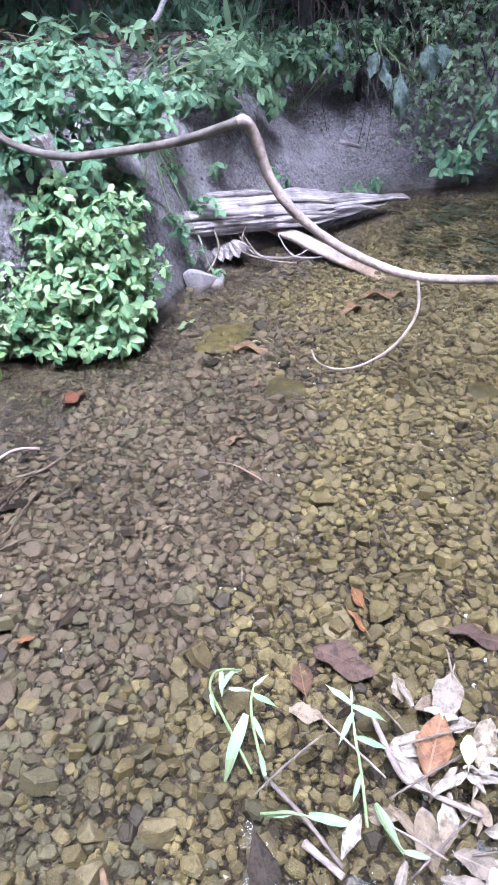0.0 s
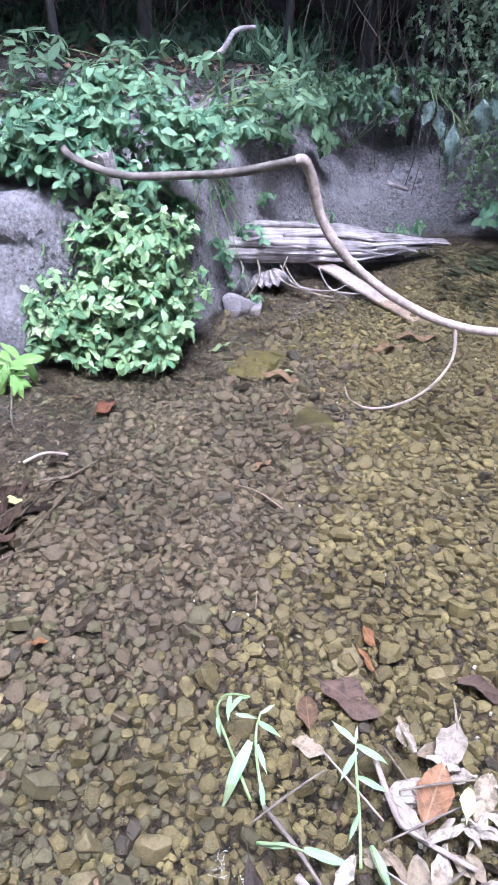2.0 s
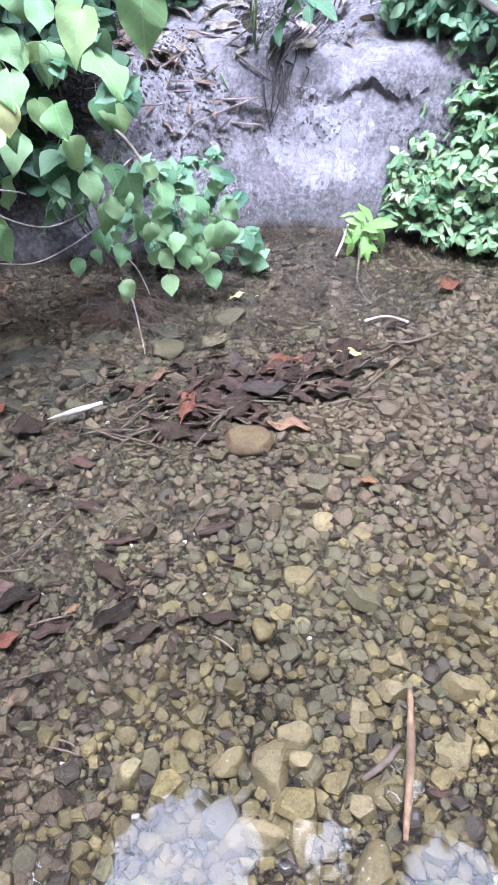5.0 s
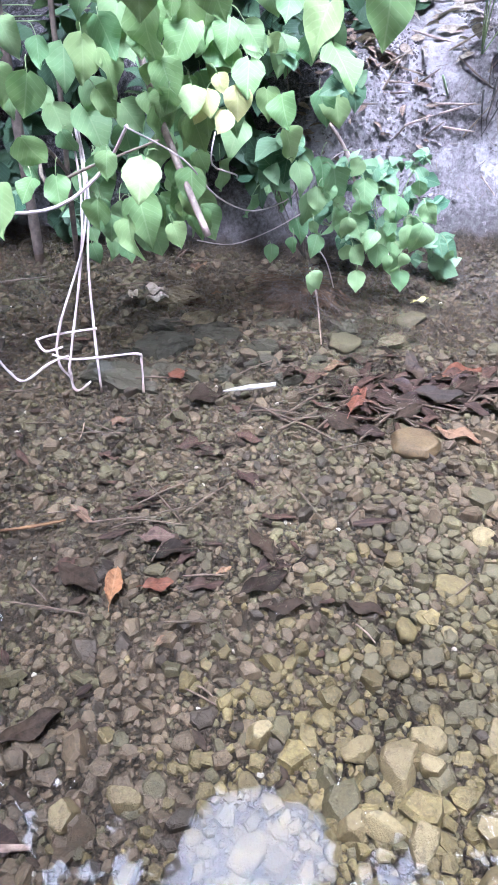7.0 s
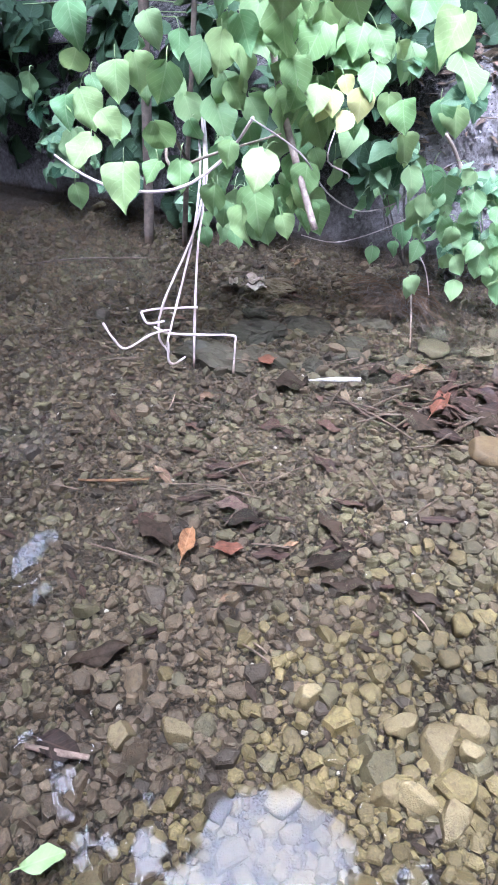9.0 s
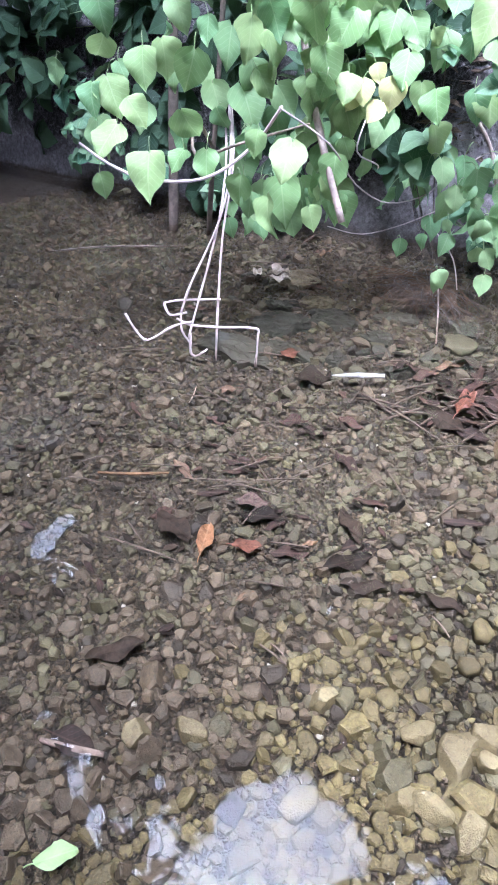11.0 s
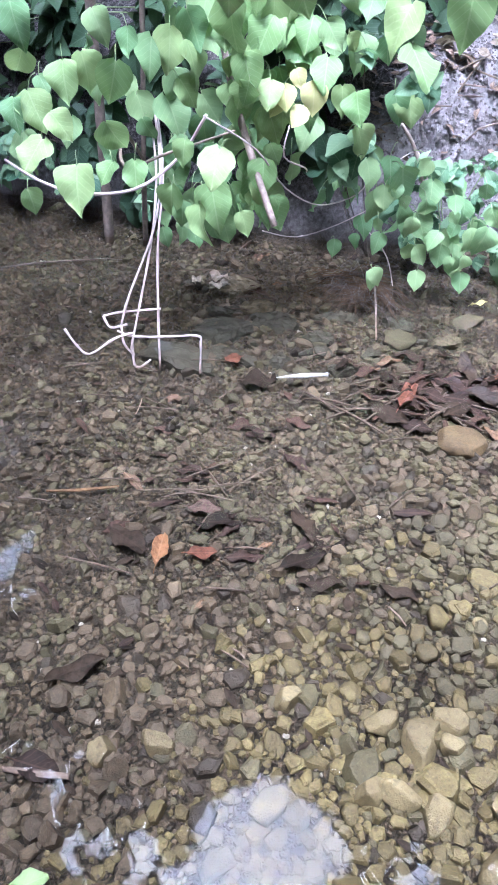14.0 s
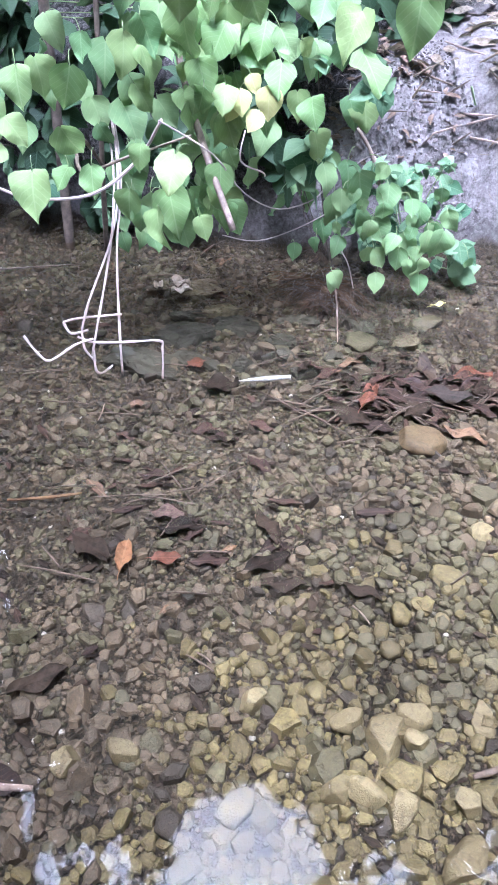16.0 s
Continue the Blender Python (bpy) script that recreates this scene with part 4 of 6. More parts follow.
# ---- leafy plants ----
def shrub(name, label, lumps, leaf_len, material, shape="oval", singles=100, joined=400, seed=0, face=(0.15, -0.75, 0.75), group="", stems=14, stem_mat=STEM_GREEN, root=None, category="shrub"):
    """A low plant: stems from its root into the lumps of its outline, single leaves nearest the stream and a joined rest."""
    r = random.Random(seed)
    if root is None:
        root = (lumps[0][0], lumps[0][1], lie(lumps[0][0], lumps[0][1]))
    ob = base(name, root, label, category, group)
    kinds = leaf_meshes("leaf", shape, material, 4, seed=seed)
    room = [max(l[3] * l[4] * l[5], 1e-4) ** 0.667 for l in lumps]
    poses = []
    while len(poses) < singles + joined:
        cx, cy, cz, rx, ry, rz = r.choices(lumps, room)[0]
        q = Vector((r.gauss(0, 1), r.gauss(0, 1), r.gauss(0, 1))).normalized()
        if q.dot(Vector(face)) < -0.25:
            continue
        q *= r.random() ** 0.33
        at = Vector((cx + q.x * rx, cy + q.y * ry, cz + q.z * rz))
        floor = lie(at.x, at.y)
        if at.z < max(floor, WATER_Z) + 0.012:
            if r.random() < 0.7:
                continue
            at.z = max(floor, WATER_Z) + r.uniform(0.015, 0.05)
        out = Vector((q.x, q.y, q.z * 0.6)) + Vector(face) * 0.6 + Vector((r.gauss(0, 0.45), r.gauss(0, 0.45), 0.5 + r.gauss(0, 0.3)))
        out.normalize()
        first, round_ = out.orthogonal().normalized(), r.uniform(0, 6.28)
        side = out.cross(first)
        big = leaf_len * r.uniform(0.7, 1.35)
        for k in range(r.randint(3, 6)):
            a = round_ + k * 2.4 + r.gauss(0, 0.3)
            tip = first * math.cos(a) + side * math.sin(a) + out * r.gauss(0.15, 0.25) - Vector((0, 0, 0.3))
            poses.append((q.dot(Vector(face)), leaf_pose(at - out * 0.2 * big * k / 3, tip, out + Vector((r.gauss(0, 0.25), r.gauss(0, 0.25), 0.2)), big * r.uniform(0.6, 1.15))))
    poses = sorted(poses, key=lambda p: -p[0])[:singles + joined]
    for n, (_, m) in enumerate(poses[:singles]):
        part("leaf", kinds[n % 4], ob, m)
    if joined:
        tagged(part("foliage", joined_leaves("foliage", [m for _, m in poses[singles:]], shape, material, seed, rows=4, slim=len(poses) > 2500), ob), kind="stuff")
    for n in range(stems):
        end = poses[r.randrange(len(poses))][1].translation
        mid = Vector(root).lerp(end, 0.55) + Vector((r.uniform(-0.05, 0.05), r.uniform(-0.1, 0.02), r.uniform(0.0, 0.1)))
        part("stem", tube("stem", [root, mid, end], [0.0035, 0.0028, 0.0015], stem_mat, 5, 0.05, seed + n), ob)
    return ob


BUSH = "bushes on the steep bank"
shrub("bush", "dense bright green bush trailing down the bank", [(-0.95, 3.26, 0.30, 0.36, 0.24, 0.26), (-0.8, 3.3, 0.2, 0.26, 0.2, 0.17), (-1.2, 3.16, 0.22, 0.2, 0.14, 0.16), (-0.9, 3.34, 0.55, 0.34, 0.2, 0.22), (-0.93, 3.36, 0.74, 0.13, 0.12, 0.12), (-1.24, 3.16, 0.34, 0.17, 0.12, 0.13), (-1.34, 3.08, 0.16, 0.1, 0.07, 0.08), (-0.72, 3.2, 0.1, 0.12, 0.1, 0.06), (-0.98, 3.1, 0.1, 0.32, 0.1, 0.07), (-0.7, 3.42, 0.52, 0.15, 0.12, 0.3), (-0.9, 3.3, 0.4, 0.3, 0.14, 0.2), (-0.62, 3.5, 0.3, 0.14, 0.12, 0.18)],
      0.052, LEAF_BUSH, "oval", 290, 3000, 11, group=BUSH, root=(-0.92, 3.42, lie(-0.92, 3.42)))
shrub("bush", "green bush hanging over the top of the bank", [(-1.3, 3.55, 1.05, 0.32, 0.25, 0.2), (-1.0, 3.7, 1.15, 0.32, 0.25, 0.2), (-0.72, 3.75, 1.0, 0.28, 0.22, 0.22), (-1.5, 3.5, 0.98, 0.2, 0.2, 0.14), (-1.1, 3.42, 0.94, 0.25, 0.14, 0.13)],
      0.062, LEAF_TOP, "oval", 240, 2000, 12, group=BUSH, root=(-1.1, 3.8, lie(-1.1, 3.8)))
shrub("bush", "green leafy bush on the slope by the log", [(-0.55, 4.2, 1.0, 0.2, 0.2, 0.13), (-0.92, 3.55, 0.76, 0.2, 0.14, 0.18), (-0.58, 4.0, 0.36, 0.1, 0.08, 0.08), (-0.86, 3.44, 0.82, 0.12, 0.1, 0.14), (-0.7, 3.75, 0.55, 0.07, 0.07, 0.2)],
      0.06, LEAF_TOP, "oval", 140, 330, 13, group=BUSH, root=(-0.7, 4.0, lie(-0.7, 4.0)))
shrub("tall_herb", "tall pale green herbs behind the bushes", [(-1.0, 4.35, 1.2, 0.55, 0.3, 0.26), (-0.35, 4.6, 1.15, 0.35, 0.3, 0.2), (-1.7, 4.2, 1.3, 0.4, 0.3, 0.2)],
      0.085, LEAF_SLOPE, "lance", 60, 420, 14, group=BUSH, root=(-0.9, 4.5, lie(-0.9, 4.5)), category="herb")
shrub("slope_herb", "low green herbs on the slope above the log", [(0.1, 6.2, 0.98, 0.6, 0.3, 0.16), (0.5, 6.3, 1.0, 0.5, 0.3, 0.18), (-0.3, 5.6, 1.05, 0.35, 0.35, 0.18), (-0.05, 5.3, 0.78, 0.08, 0.1, 0.2), (0.45, 6.1, 0.85, 0.2, 0.15, 0.12), (-0.3, 5.0, 0.98, 0.3, 0.25, 0.2), (0.0, 5.75, 0.98, 0.3, 0.25, 0.18), (-0.5, 4.7, 0.95, 0.2, 0.2, 0.16)],
      0.065, LEAF_SLOPE, "oval", 60, 1900, 15, group=BUSH, root=(0.1, 6.0, lie(0.1, 6.0)), category="herb")
shrub("creeper", "curtain of small-leaved creeper hanging to the water", [(1.55, 5.95, 0.75, 0.6, 0.25, 0.6), (2.2, 5.8, 0.8, 0.6, 0.3, 0.7), (1.1, 6.1, 0.8, 0.35, 0.25, 0.5), (1.5, 6.3, 1.4, 0.9, 0.3, 0.5), (1.05, 5.8, 0.4, 0.2, 0.14, 0.3), (0.9, 6.5, 1.4, 0.5, 0.3, 0.4)],
      0.045, LEAF_CREEP, "oval", 80, 6500, 16, group=BUSH, root=(1.6, 6.3, lie(1.6, 6.3)), category="creeper")
shrub("creeper", "bright green creeper at the water's edge", [(1.75, 5.62, 0.42, 0.4, 0.16, 0.36), (1.25, 5.62, 0.2, 0.2, 0.12, 0.14)],
      0.085, LEAF_TOP, "oval", 60, 200, 17, group=BUSH, root=(1.7, 5.9, lie(1.7, 5.9)), category="creeper")
shrub("bank_vine", "heart-leaved vine at the foot of the bank", [(-2.05, 2.36, 0.2, 0.22, 0.16, 0.16), (-1.78, 2.46, 0.14, 0.2, 0.1, 0.1), (-2.2, 2.2, 0.24, 0.18, 0.14, 0.16), (-1.95, 2.42, 0.42, 0.2, 0.1, 0.14), (-2.05, 2.22, 0.5, 0.15, 0.1, 0.1)],
      0.065, LEAF_TOP, "heart", 200, 70, 18, group=BUSH, root=(-2.1, 2.5, lie(-2.1, 2.5)), category="vine")
shrub("seedling", "yellow-green seedling at the water's edge", [(-1.42, 2.9, 0.12, 0.12, 0.08, 0.06)], 0.12, LEAF_LIME, "lance", 34, 0, 19, stems=6, root=(-1.4, 2.9, 0.0), category="seedling")
shrub("bush_fringe", "pale leaves hanging at the bush's lower edge", [(-1.25, 3.1, 0.22, 0.14, 0.08, 0.14)], 0.06, LEAF_CREAM, "oval", 34, 0, 20, stems=5, root=(-1.2, 3.2, lie(-1.2, 3.2)))
shrub("ledge_plant", "small green plant with broad leaves on the bank's ledge", [(-2.05, 2.95, 1.12, 0.2, 0.15, 0.14), (-1.85, 3.1, 0.98, 0.12, 0.08, 0.06)], 0.15, LEAF_TOP, "oval", 16, 0, 22, stems=5, root=(-2.1, 3.05, lie(-2.1, 3.05)), category="plant")

shrub("climber", "chain of dark green heart-shaped leaves climbing the bank", [(-1.99, 1.68, 0.86, 0.10, 0.1, 0.2), (-1.9, 1.85, 0.98, 0.14, 0.1, 0.16), (-2.1, 1.75, 0.62, 0.12, 0.1, 0.16), (-1.98, 2.0, 0.8, 0.1, 0.1, 0.1)],
      0.085, LEAF_TOP, "heart", 42, 10, 24, stems=5, stem_mat=WOOD_WET, group=BUSH, root=(-2.35, 2.15, lie(-2.35, 2.15)), face=(0.7, -0.5, 0.4))
shrub("undershrub", "green undershrub coloured dark for the bank's shade", [(-3.4, 1.66, 0.65, 0.6, 0.2, 0.5), (-2.85, 1.95, 0.8, 0.35, 0.2, 0.4), (-2.5, 2.2, 1.0, 0.3, 0.2, 0.25), (-2.6, 2.02, 0.6, 0.25, 0.12, 0.25), (-4.0, 1.3, 0.7, 0.5, 0.25, 0.6), (-4.5, 0.95, 0.65, 0.4, 0.22, 0.6), (-5.0, 0.65, 0.7, 0.5, 0.25, 0.6), (-3.2, 2.2, 1.35, 0.8, 0.4, 0.35), (-3.7, 1.5, 0.2, 0.5, 0.15, 0.15)],
      0.12, LEAF_SHADED, "heart", 120, 1300, 23, group=BUSH, root=(-3.2, 2.4, lie(-3.2, 2.4)))

shrub("bank_ivy", "small dark green ivy at the foot of the shaded bank", [(-3.72, 1.18, 0.28, 0.3, 0.14, 0.2), (-4.1, 0.98, 0.4, 0.3, 0.15, 0.3), (-3.3, 1.42, 0.16, 0.2, 0.1, 0.1)],
      0.09, LEAF_TOP, "heart", 70, 60, 25, group=BUSH, root=(-3.8, 1.35, lie(-3.8, 1.35)), category="ivy", stems=6, stem_mat=WOOD_WET)
for n, (x, y) in enumerate([(-0.38, 4.62), (-0.12, 4.85), (0.22, 5.12), (0.52, 5.45), (-0.02, 5.1), (-0.6, 4.3), (0.72, 5.62)]):
    shrub("bank_tuft", "small tuft of green seedlings on the clay slope", [(x, y, lie(x, y) + 0.04, 0.09, 0.07, 0.05)], 0.05, LEAF_TOP, "oval", 26, 0, 260 + n, group="seedling tufts on the slope", stems=3, category="seedling")
shrub("log_creeper", "trailing green creeper over the end of the log", [(-0.62, 4.22, 0.42, 0.12, 0.08, 0.07), (-0.42, 4.32, 0.4, 0.1, 0.07, 0.06), (-0.5, 4.1, 0.22, 0.08, 0.06, 0.08), (-0.36, 4.05, 0.08, 0.06, 0.05, 0.03)],
      0.05, LEAF_TOP, "oval", 90, 0, 270, group=BUSH, root=(-0.7, 4.3, lie(-0.7, 4.3)), category="creeper", stems=6)

# ---- the heart-leaved shrub over the water ----
HEARTS_LEFT = [(-2.44, 0.57, 0.78, 0.152), (-2.50, 0.64, 0.90, 0.142), (-2.42, 0.69, 0.86, 0.112), (-2.23, 0.63, 0.71, 0.152), (-2.31, 0.50, 0.67, 0.086), (-2.25, 0.81, 0.83, 0.142),
               (-2.20, 0.84, 0.71, 0.112), (-2.29, 0.77, 0.72, 0.110), (-2.43, 0.73, 0.99, 0.134), (-2.45, 0.83, 1.00, 0.137), (-2.37, 0.88, 0.97, 0.134), (-2.58, 0.64, 1.03, 0.140),
               (-2.16, 1.00, 1.08, 0.160), (-2.16, 1.09, 1.03, 0.151), (-2.16, 1.06, 0.95, 0.129), (-2.06, 0.96, 0.80, 0.095), (-2.17, 0.95, 0.61, 0.136), (-1.98, 0.95, 0.59, 0.120),
               (-1.91, 0.99, 0.78, 0.166), (-2.03, 1.15, 1.14, 0.186), (-2.01, 1.26, 1.11, 0.156), (-1.98, 1.18, 1.02, 0.141), (-2.03, 1.32, 1.15, 0.129), (-2.04, 1.06, 0.60, 0.159)]
HEARTS_RIGHT = [(-1.91, 1.44, 0.99, 0.125), (-2.00, 1.44, 1.10, 0.141), (-2.05, 1.44, 1.03, 0.134), (-1.90, 1.55, 1.07, 0.070), (-1.70, 1.55, 1.14, 0.145), (-1.49, 1.61, 1.17, 0.15),
                (-1.60, 1.56, 1.04, 0.158), (-2.03, 1.99, 0.79, 0.191), (-1.96, 1.64, 0.85, 0.130), (-1.99, 1.71, 0.71, 0.125), (-2.04, 1.64, 0.86, 0.109), (-2.24, 1.19, 0.87, 0.137),
                (-2.49, 1.04, 0.84, 0.154), (-2.35, 1.10, 0.84, 0.153), (-2.29, 1.33, 0.71, 0.145), (-2.31, 1.43, 0.79, 0.147), (-2.40, 1.09, 0.62, 0.169), (-2.21, 1.17, 0.44, 0.142),
                (-2.21, 1.61, 0.72, 0.165), (-2.50, 0.63, 1.16, 0.157), (-2.52, 0.56, 0.91, 0.114)]
HEARTS_YOUNG = [(-2.06, 1.37, 0.93, 0.092), (-2.01, 1.45, 0.92, 0.105), (-2.05, 1.42, 0.98, 0.065), (-2.03, 1.40, 0.87, 0.075), (-2.08, 1.34, 0.90, 0.06)]
HEARTS_BANK = [(-2.16, 1.76, 0.54, 0.150), (-2.16, 1.92, 0.56, 0.128), (-2.19, 1.67, 0.43, 0.134), (-2.02, 1.84, 0.42, 0.160), (-1.93, 1.90, 0.36, 0.165), (-1.93, 1.90, 0.52, 0.173),
               (-1.90, 2.04, 0.46, 0.147), (-2.12, 1.71, 0.24, 0.089), (-2.08, 1.98, 0.53, 0.134), (-2.17, 1.84, 0.42, 0.134), (-1.92, 2.03, 0.32, 0.134), (-2.13, 1.89, 0.29, 0.125),
               (-1.81, 2.10, 0.27, 0.117), (-1.83, 2.20, 0.37, 0.119), (-1.70, 2.18, 0.28, 0.128), (-1.92, 2.22, 0.43, 0.110), (-1.79, 2.02, 0.23, 0.105), (-1.75, 2.30, 0.34, 0.116)]
HEART_KINDS = leaf_meshes("leaf", "heart", LEAF_HEART, 6, 0.2, 0.2, 1.2, 31, 13, 0.045)
HEART_DEEP = leaf_meshes("leaf", "heart", LEAF_DEEP, 5, 0.2, 0.25, 1.2, 41, 10, 0.045)
HEART_YOUNG = leaf_meshes("leaf", "heart", LEAF_YELLOW, 3, 0.25, 0.3, 0.6, 51, 8)


def hang(ob, places, kinds, seed, node=None):
    """Leaves with drooping blades that face the light over the stream, each on its stalk."""
    r = random.Random(seed)
    for n, (x, y, z, wide) in enumerate(places):
        size = wide * r.uniform(0.8, 1.03)
        tip = Vector((r.gauss(0.36, 0.34), r.gauss(-0.22, 0.36), -0.85 + r.gauss(0, 0.15)))
        face = Vector((0.62 + r.gauss(0, 0.36), -0.4 + r.gauss(0, 0.36), 0.95 + r.gauss(0, 0.25)))
        at = Vector((x, y, z)) - tip.normalized() * size * 0.5
        part("leaf", kinds[n % len(kinds)], ob, leaf_pose(at, tip, face, size))
        back = at + Vector((-0.05 + r.gauss(0, 0.02), 0.03 + r.gauss(0, 0.03), r.uniform(-0.05, 0.05)))
        part("leaf_stalk", tube("leaf_stalk", [at, at.lerp(back, 0.5) + Vector((0, 0, 0.015)), back], [0.0013, 0.0016, 0.002], STEM_GREEN, 5, 0.0, n), ob)


shrub_ob = base("heart_leaf_shrub", (-3.3, 1.18, lie(-3.3, 1.18)), "large light green heart-leaved shrub leaning over the stream", "shrub")
hang(shrub_ob, HEARTS_LEFT, HEART_KINDS, 5)
hang(shrub_ob, HEARTS_RIGHT[:11], HEART_KINDS, 6)
hang(shrub_ob, HEARTS_RIGHT[11:], HEART_DEEP, 7)
hang(shrub_ob, [(x + 0.09, y - 0.05, z, w * 1.1) for x, y, z, w in HEARTS_YOUNG], HEART_YOUNG, 8)
fill = random.Random(77)
behind = []
while len(behind) < 90:
    f = fill.random()
    p = Vector((-2.75 + 0.85 * f + fill.gauss(0, 0.12), 0.75 + 1.0 * f + fill.gauss(0, 0.2), fill.uniform(0.62, 1.6)))
    if p.z > 0.5 + fill.random() * 0.6 and not (p.y < 0.95 and p.z > 0.95):
        behind.append((*p, fill.uniform(0.08, 0.15)))
hang(shrub_ob, behind, HEART_DEEP, 9)
high = [(fill.uniform(-2.5, -1.6), 0.9 + 0.7 * fill.random(), fill.uniform(1.25, 1.6), fill.uniform(0.09, 0.14)) for _ in range(22)]
hang(shrub_ob, high, HEART_KINDS, 10)
front = [(-2.07 + fill.gauss(0, 0.05), 1.16 + abs(fill.gauss(0, 0.15)), fill.uniform(0.5, 1.25), fill.uniform(0.07, 0.135)) for _ in range(46)]
hang(shrub_ob, front, HEART_KINDS, 13)
low = [(-2.2 + fill.gauss(0, 0.07), 0.95 + 0.5 * fill.random(), fill.uniform(0.4, 0.75), fill.uniform(0.06, 0.11)) for _ in range(26)]
hang(shrub_ob, low, HEART_DEEP, 15)
for n, (pts, radii, mat) in enumerate([
    ([(-3.36, 1.16, -0.05), (-3.33, 1.2, 0.5), (-3.3, 1.24, 1.12), (-3.2, 1.25, 2.0)], [0.027, 0.025, 0.024, 0.02], WOOD_BARK),
    ([(-3.2, 1.3, -0.03), (-3.0, 1.26, 0.5), (-2.9, 1.3, 1.2), (-2.8, 1.3, 1.9)], [0.014, 0.012, 0.011, 0.01], WOOD_BARK),
    ([(-2.3, 1.25, 1.3), (-2.14, 1.21, 0.98), (-2.0, 1.2, 0.75), (-1.87, 1.2, 0.55)], [0.011, 0.012, 0.012, 0.013], WOOD_PALE),
    ([(-3.0, 1.26, 0.5), (-2.6, 1.0, 0.75), (-2.3, 0.85, 0.72), (-2.16, 0.97, 0.78), (-1.98, 1.12, 0.86)], [0.009, 0.008, 0.006, 0.005, 0.003], STEM_DRY),
    ([(-2.46, 0.48, 0.78), (-2.37, 0.55, 0.72), (-2.27, 0.65, 0.68), (-2.15, 0.81, 0.69), (-2.1, 0.97, 0.78), (-1.96, 1.0, 0.93)], [0.004, 0.005, 0.006, 0.006, 0.006, 0.005], STEM_PINK)]):
    part("stem", tube("stem", pts, radii, mat, 8, 0.06, 90 + n), shrub_ob)
vine = base("trailing_vine", (-2.1, 1.9, 0.45), "green heart-leaved vine with pale runners on the bank", "vine")
hang(vine, HEARTS_BANK, HEART_DEEP, 12)
small = [(-1.98 + 0.3 * f + fill.gauss(0, 0.05), 1.8 + 0.45 * f + fill.gauss(0, 0.09), 0.42 - 0.12 * f + fill.gauss(0, 0.1), fill.uniform(0.06, 0.11)) for f in [fill.random() for _ in range(34)]]
hang(vine, small, HEART_DEEP, 14)
for n, pts in enumerate([[(-1.96, 0.99, 0.93), (-1.93, 1.17, 0.8), (-1.99, 1.34, 0.62), (-2.11, 1.61, 0.46), (-2.09, 1.8, 0.47), (-2.08, 1.86, 0.55)], [(-1.88, 1.27, 0.87), (-1.87, 1.24, 0.78), (-1.98, 1.42, 0.68), (-2.18, 1.59, 0.58)],
                         [(-2.3, 1.45, 0.33), (-2.25, 1.6, 0.28), (-2.15, 1.75, 0.33), (-2.05, 1.9, 0.42)], [(-2.2, 2.1, 0.5), (-2.12, 2.17, 0.56), (-2.0, 2.15, 0.42)], [(-2.05, 1.85, 0.3), (-1.98, 1.9, 0.2), (-1.95, 1.93, 0.06)]]):
    part("runner", tube("runner", pts, [0.0029] * len(pts), STEM_PINK, 6, 0.05, 110 + n), vine)

# pale stems that hang from the shrub down to the water
roots = base("bare_vine", (-2.23, 0.97, 0.85), "bunch of pinkish-white bare stems hanging into the water", "vine")
for n, pts in enumerate([[(-2.55, 1.12, 0.8), (-2.34, 1.01, 0.66), (-2.23, 0.9, 0.5), (-2.18, 0.74, 0.3), (-2.16, 0.68, 0.2)], [(-2.55, 1.1, 0.78), (-2.34, 0.99, 0.64), (-2.22, 0.875, 0.45), (-2.15, 0.74, 0.2), (-2.13, 0.69, 0.1)],
                         [(-2.55, 1.13, 0.82), (-2.34, 1.02, 0.65), (-2.21, 0.9, 0.45), (-2.12, 0.82, 0.2), (-2.08, 0.78, -0.01)], [(-2.23, 0.48, 0.22), (-2.19, 0.5, 0.16), (-2.15, 0.53, 0.13), (-2.13, 0.63, 0.17), (-2.11, 0.7, 0.18)],
                         [(-2.16, 0.66, 0.18), (-2.11, 0.7, 0.165), (-2.06, 0.8, 0.15), (-2.0, 0.92, 0.14), (-1.99, 0.925, 0.1), (-1.95, 0.89, 0.0)], [(-2.23, 0.64, 0.22), (-2.2, 0.7, 0.23), (-2.11, 0.83, 0.24)],
                         [(-2.23, 0.64, 0.22), (-2.2, 0.65, 0.18), (-2.15, 0.7, 0.2)], [(-2.13, 0.7, 0.12), (-2.12, 0.69, 0.04), (-2.11, 0.71, 0.02), (-2.09, 0.75, 0.05)], [(-2.16, 0.68, 0.2), (-2.14, 0.67, 0.13), (-2.13, 0.7, 0.07)]]):
    part("stem", tube("stem", pts, [0.0048] * len(pts), STEM_PINK, 7, 0.2, 130 + n), roots)

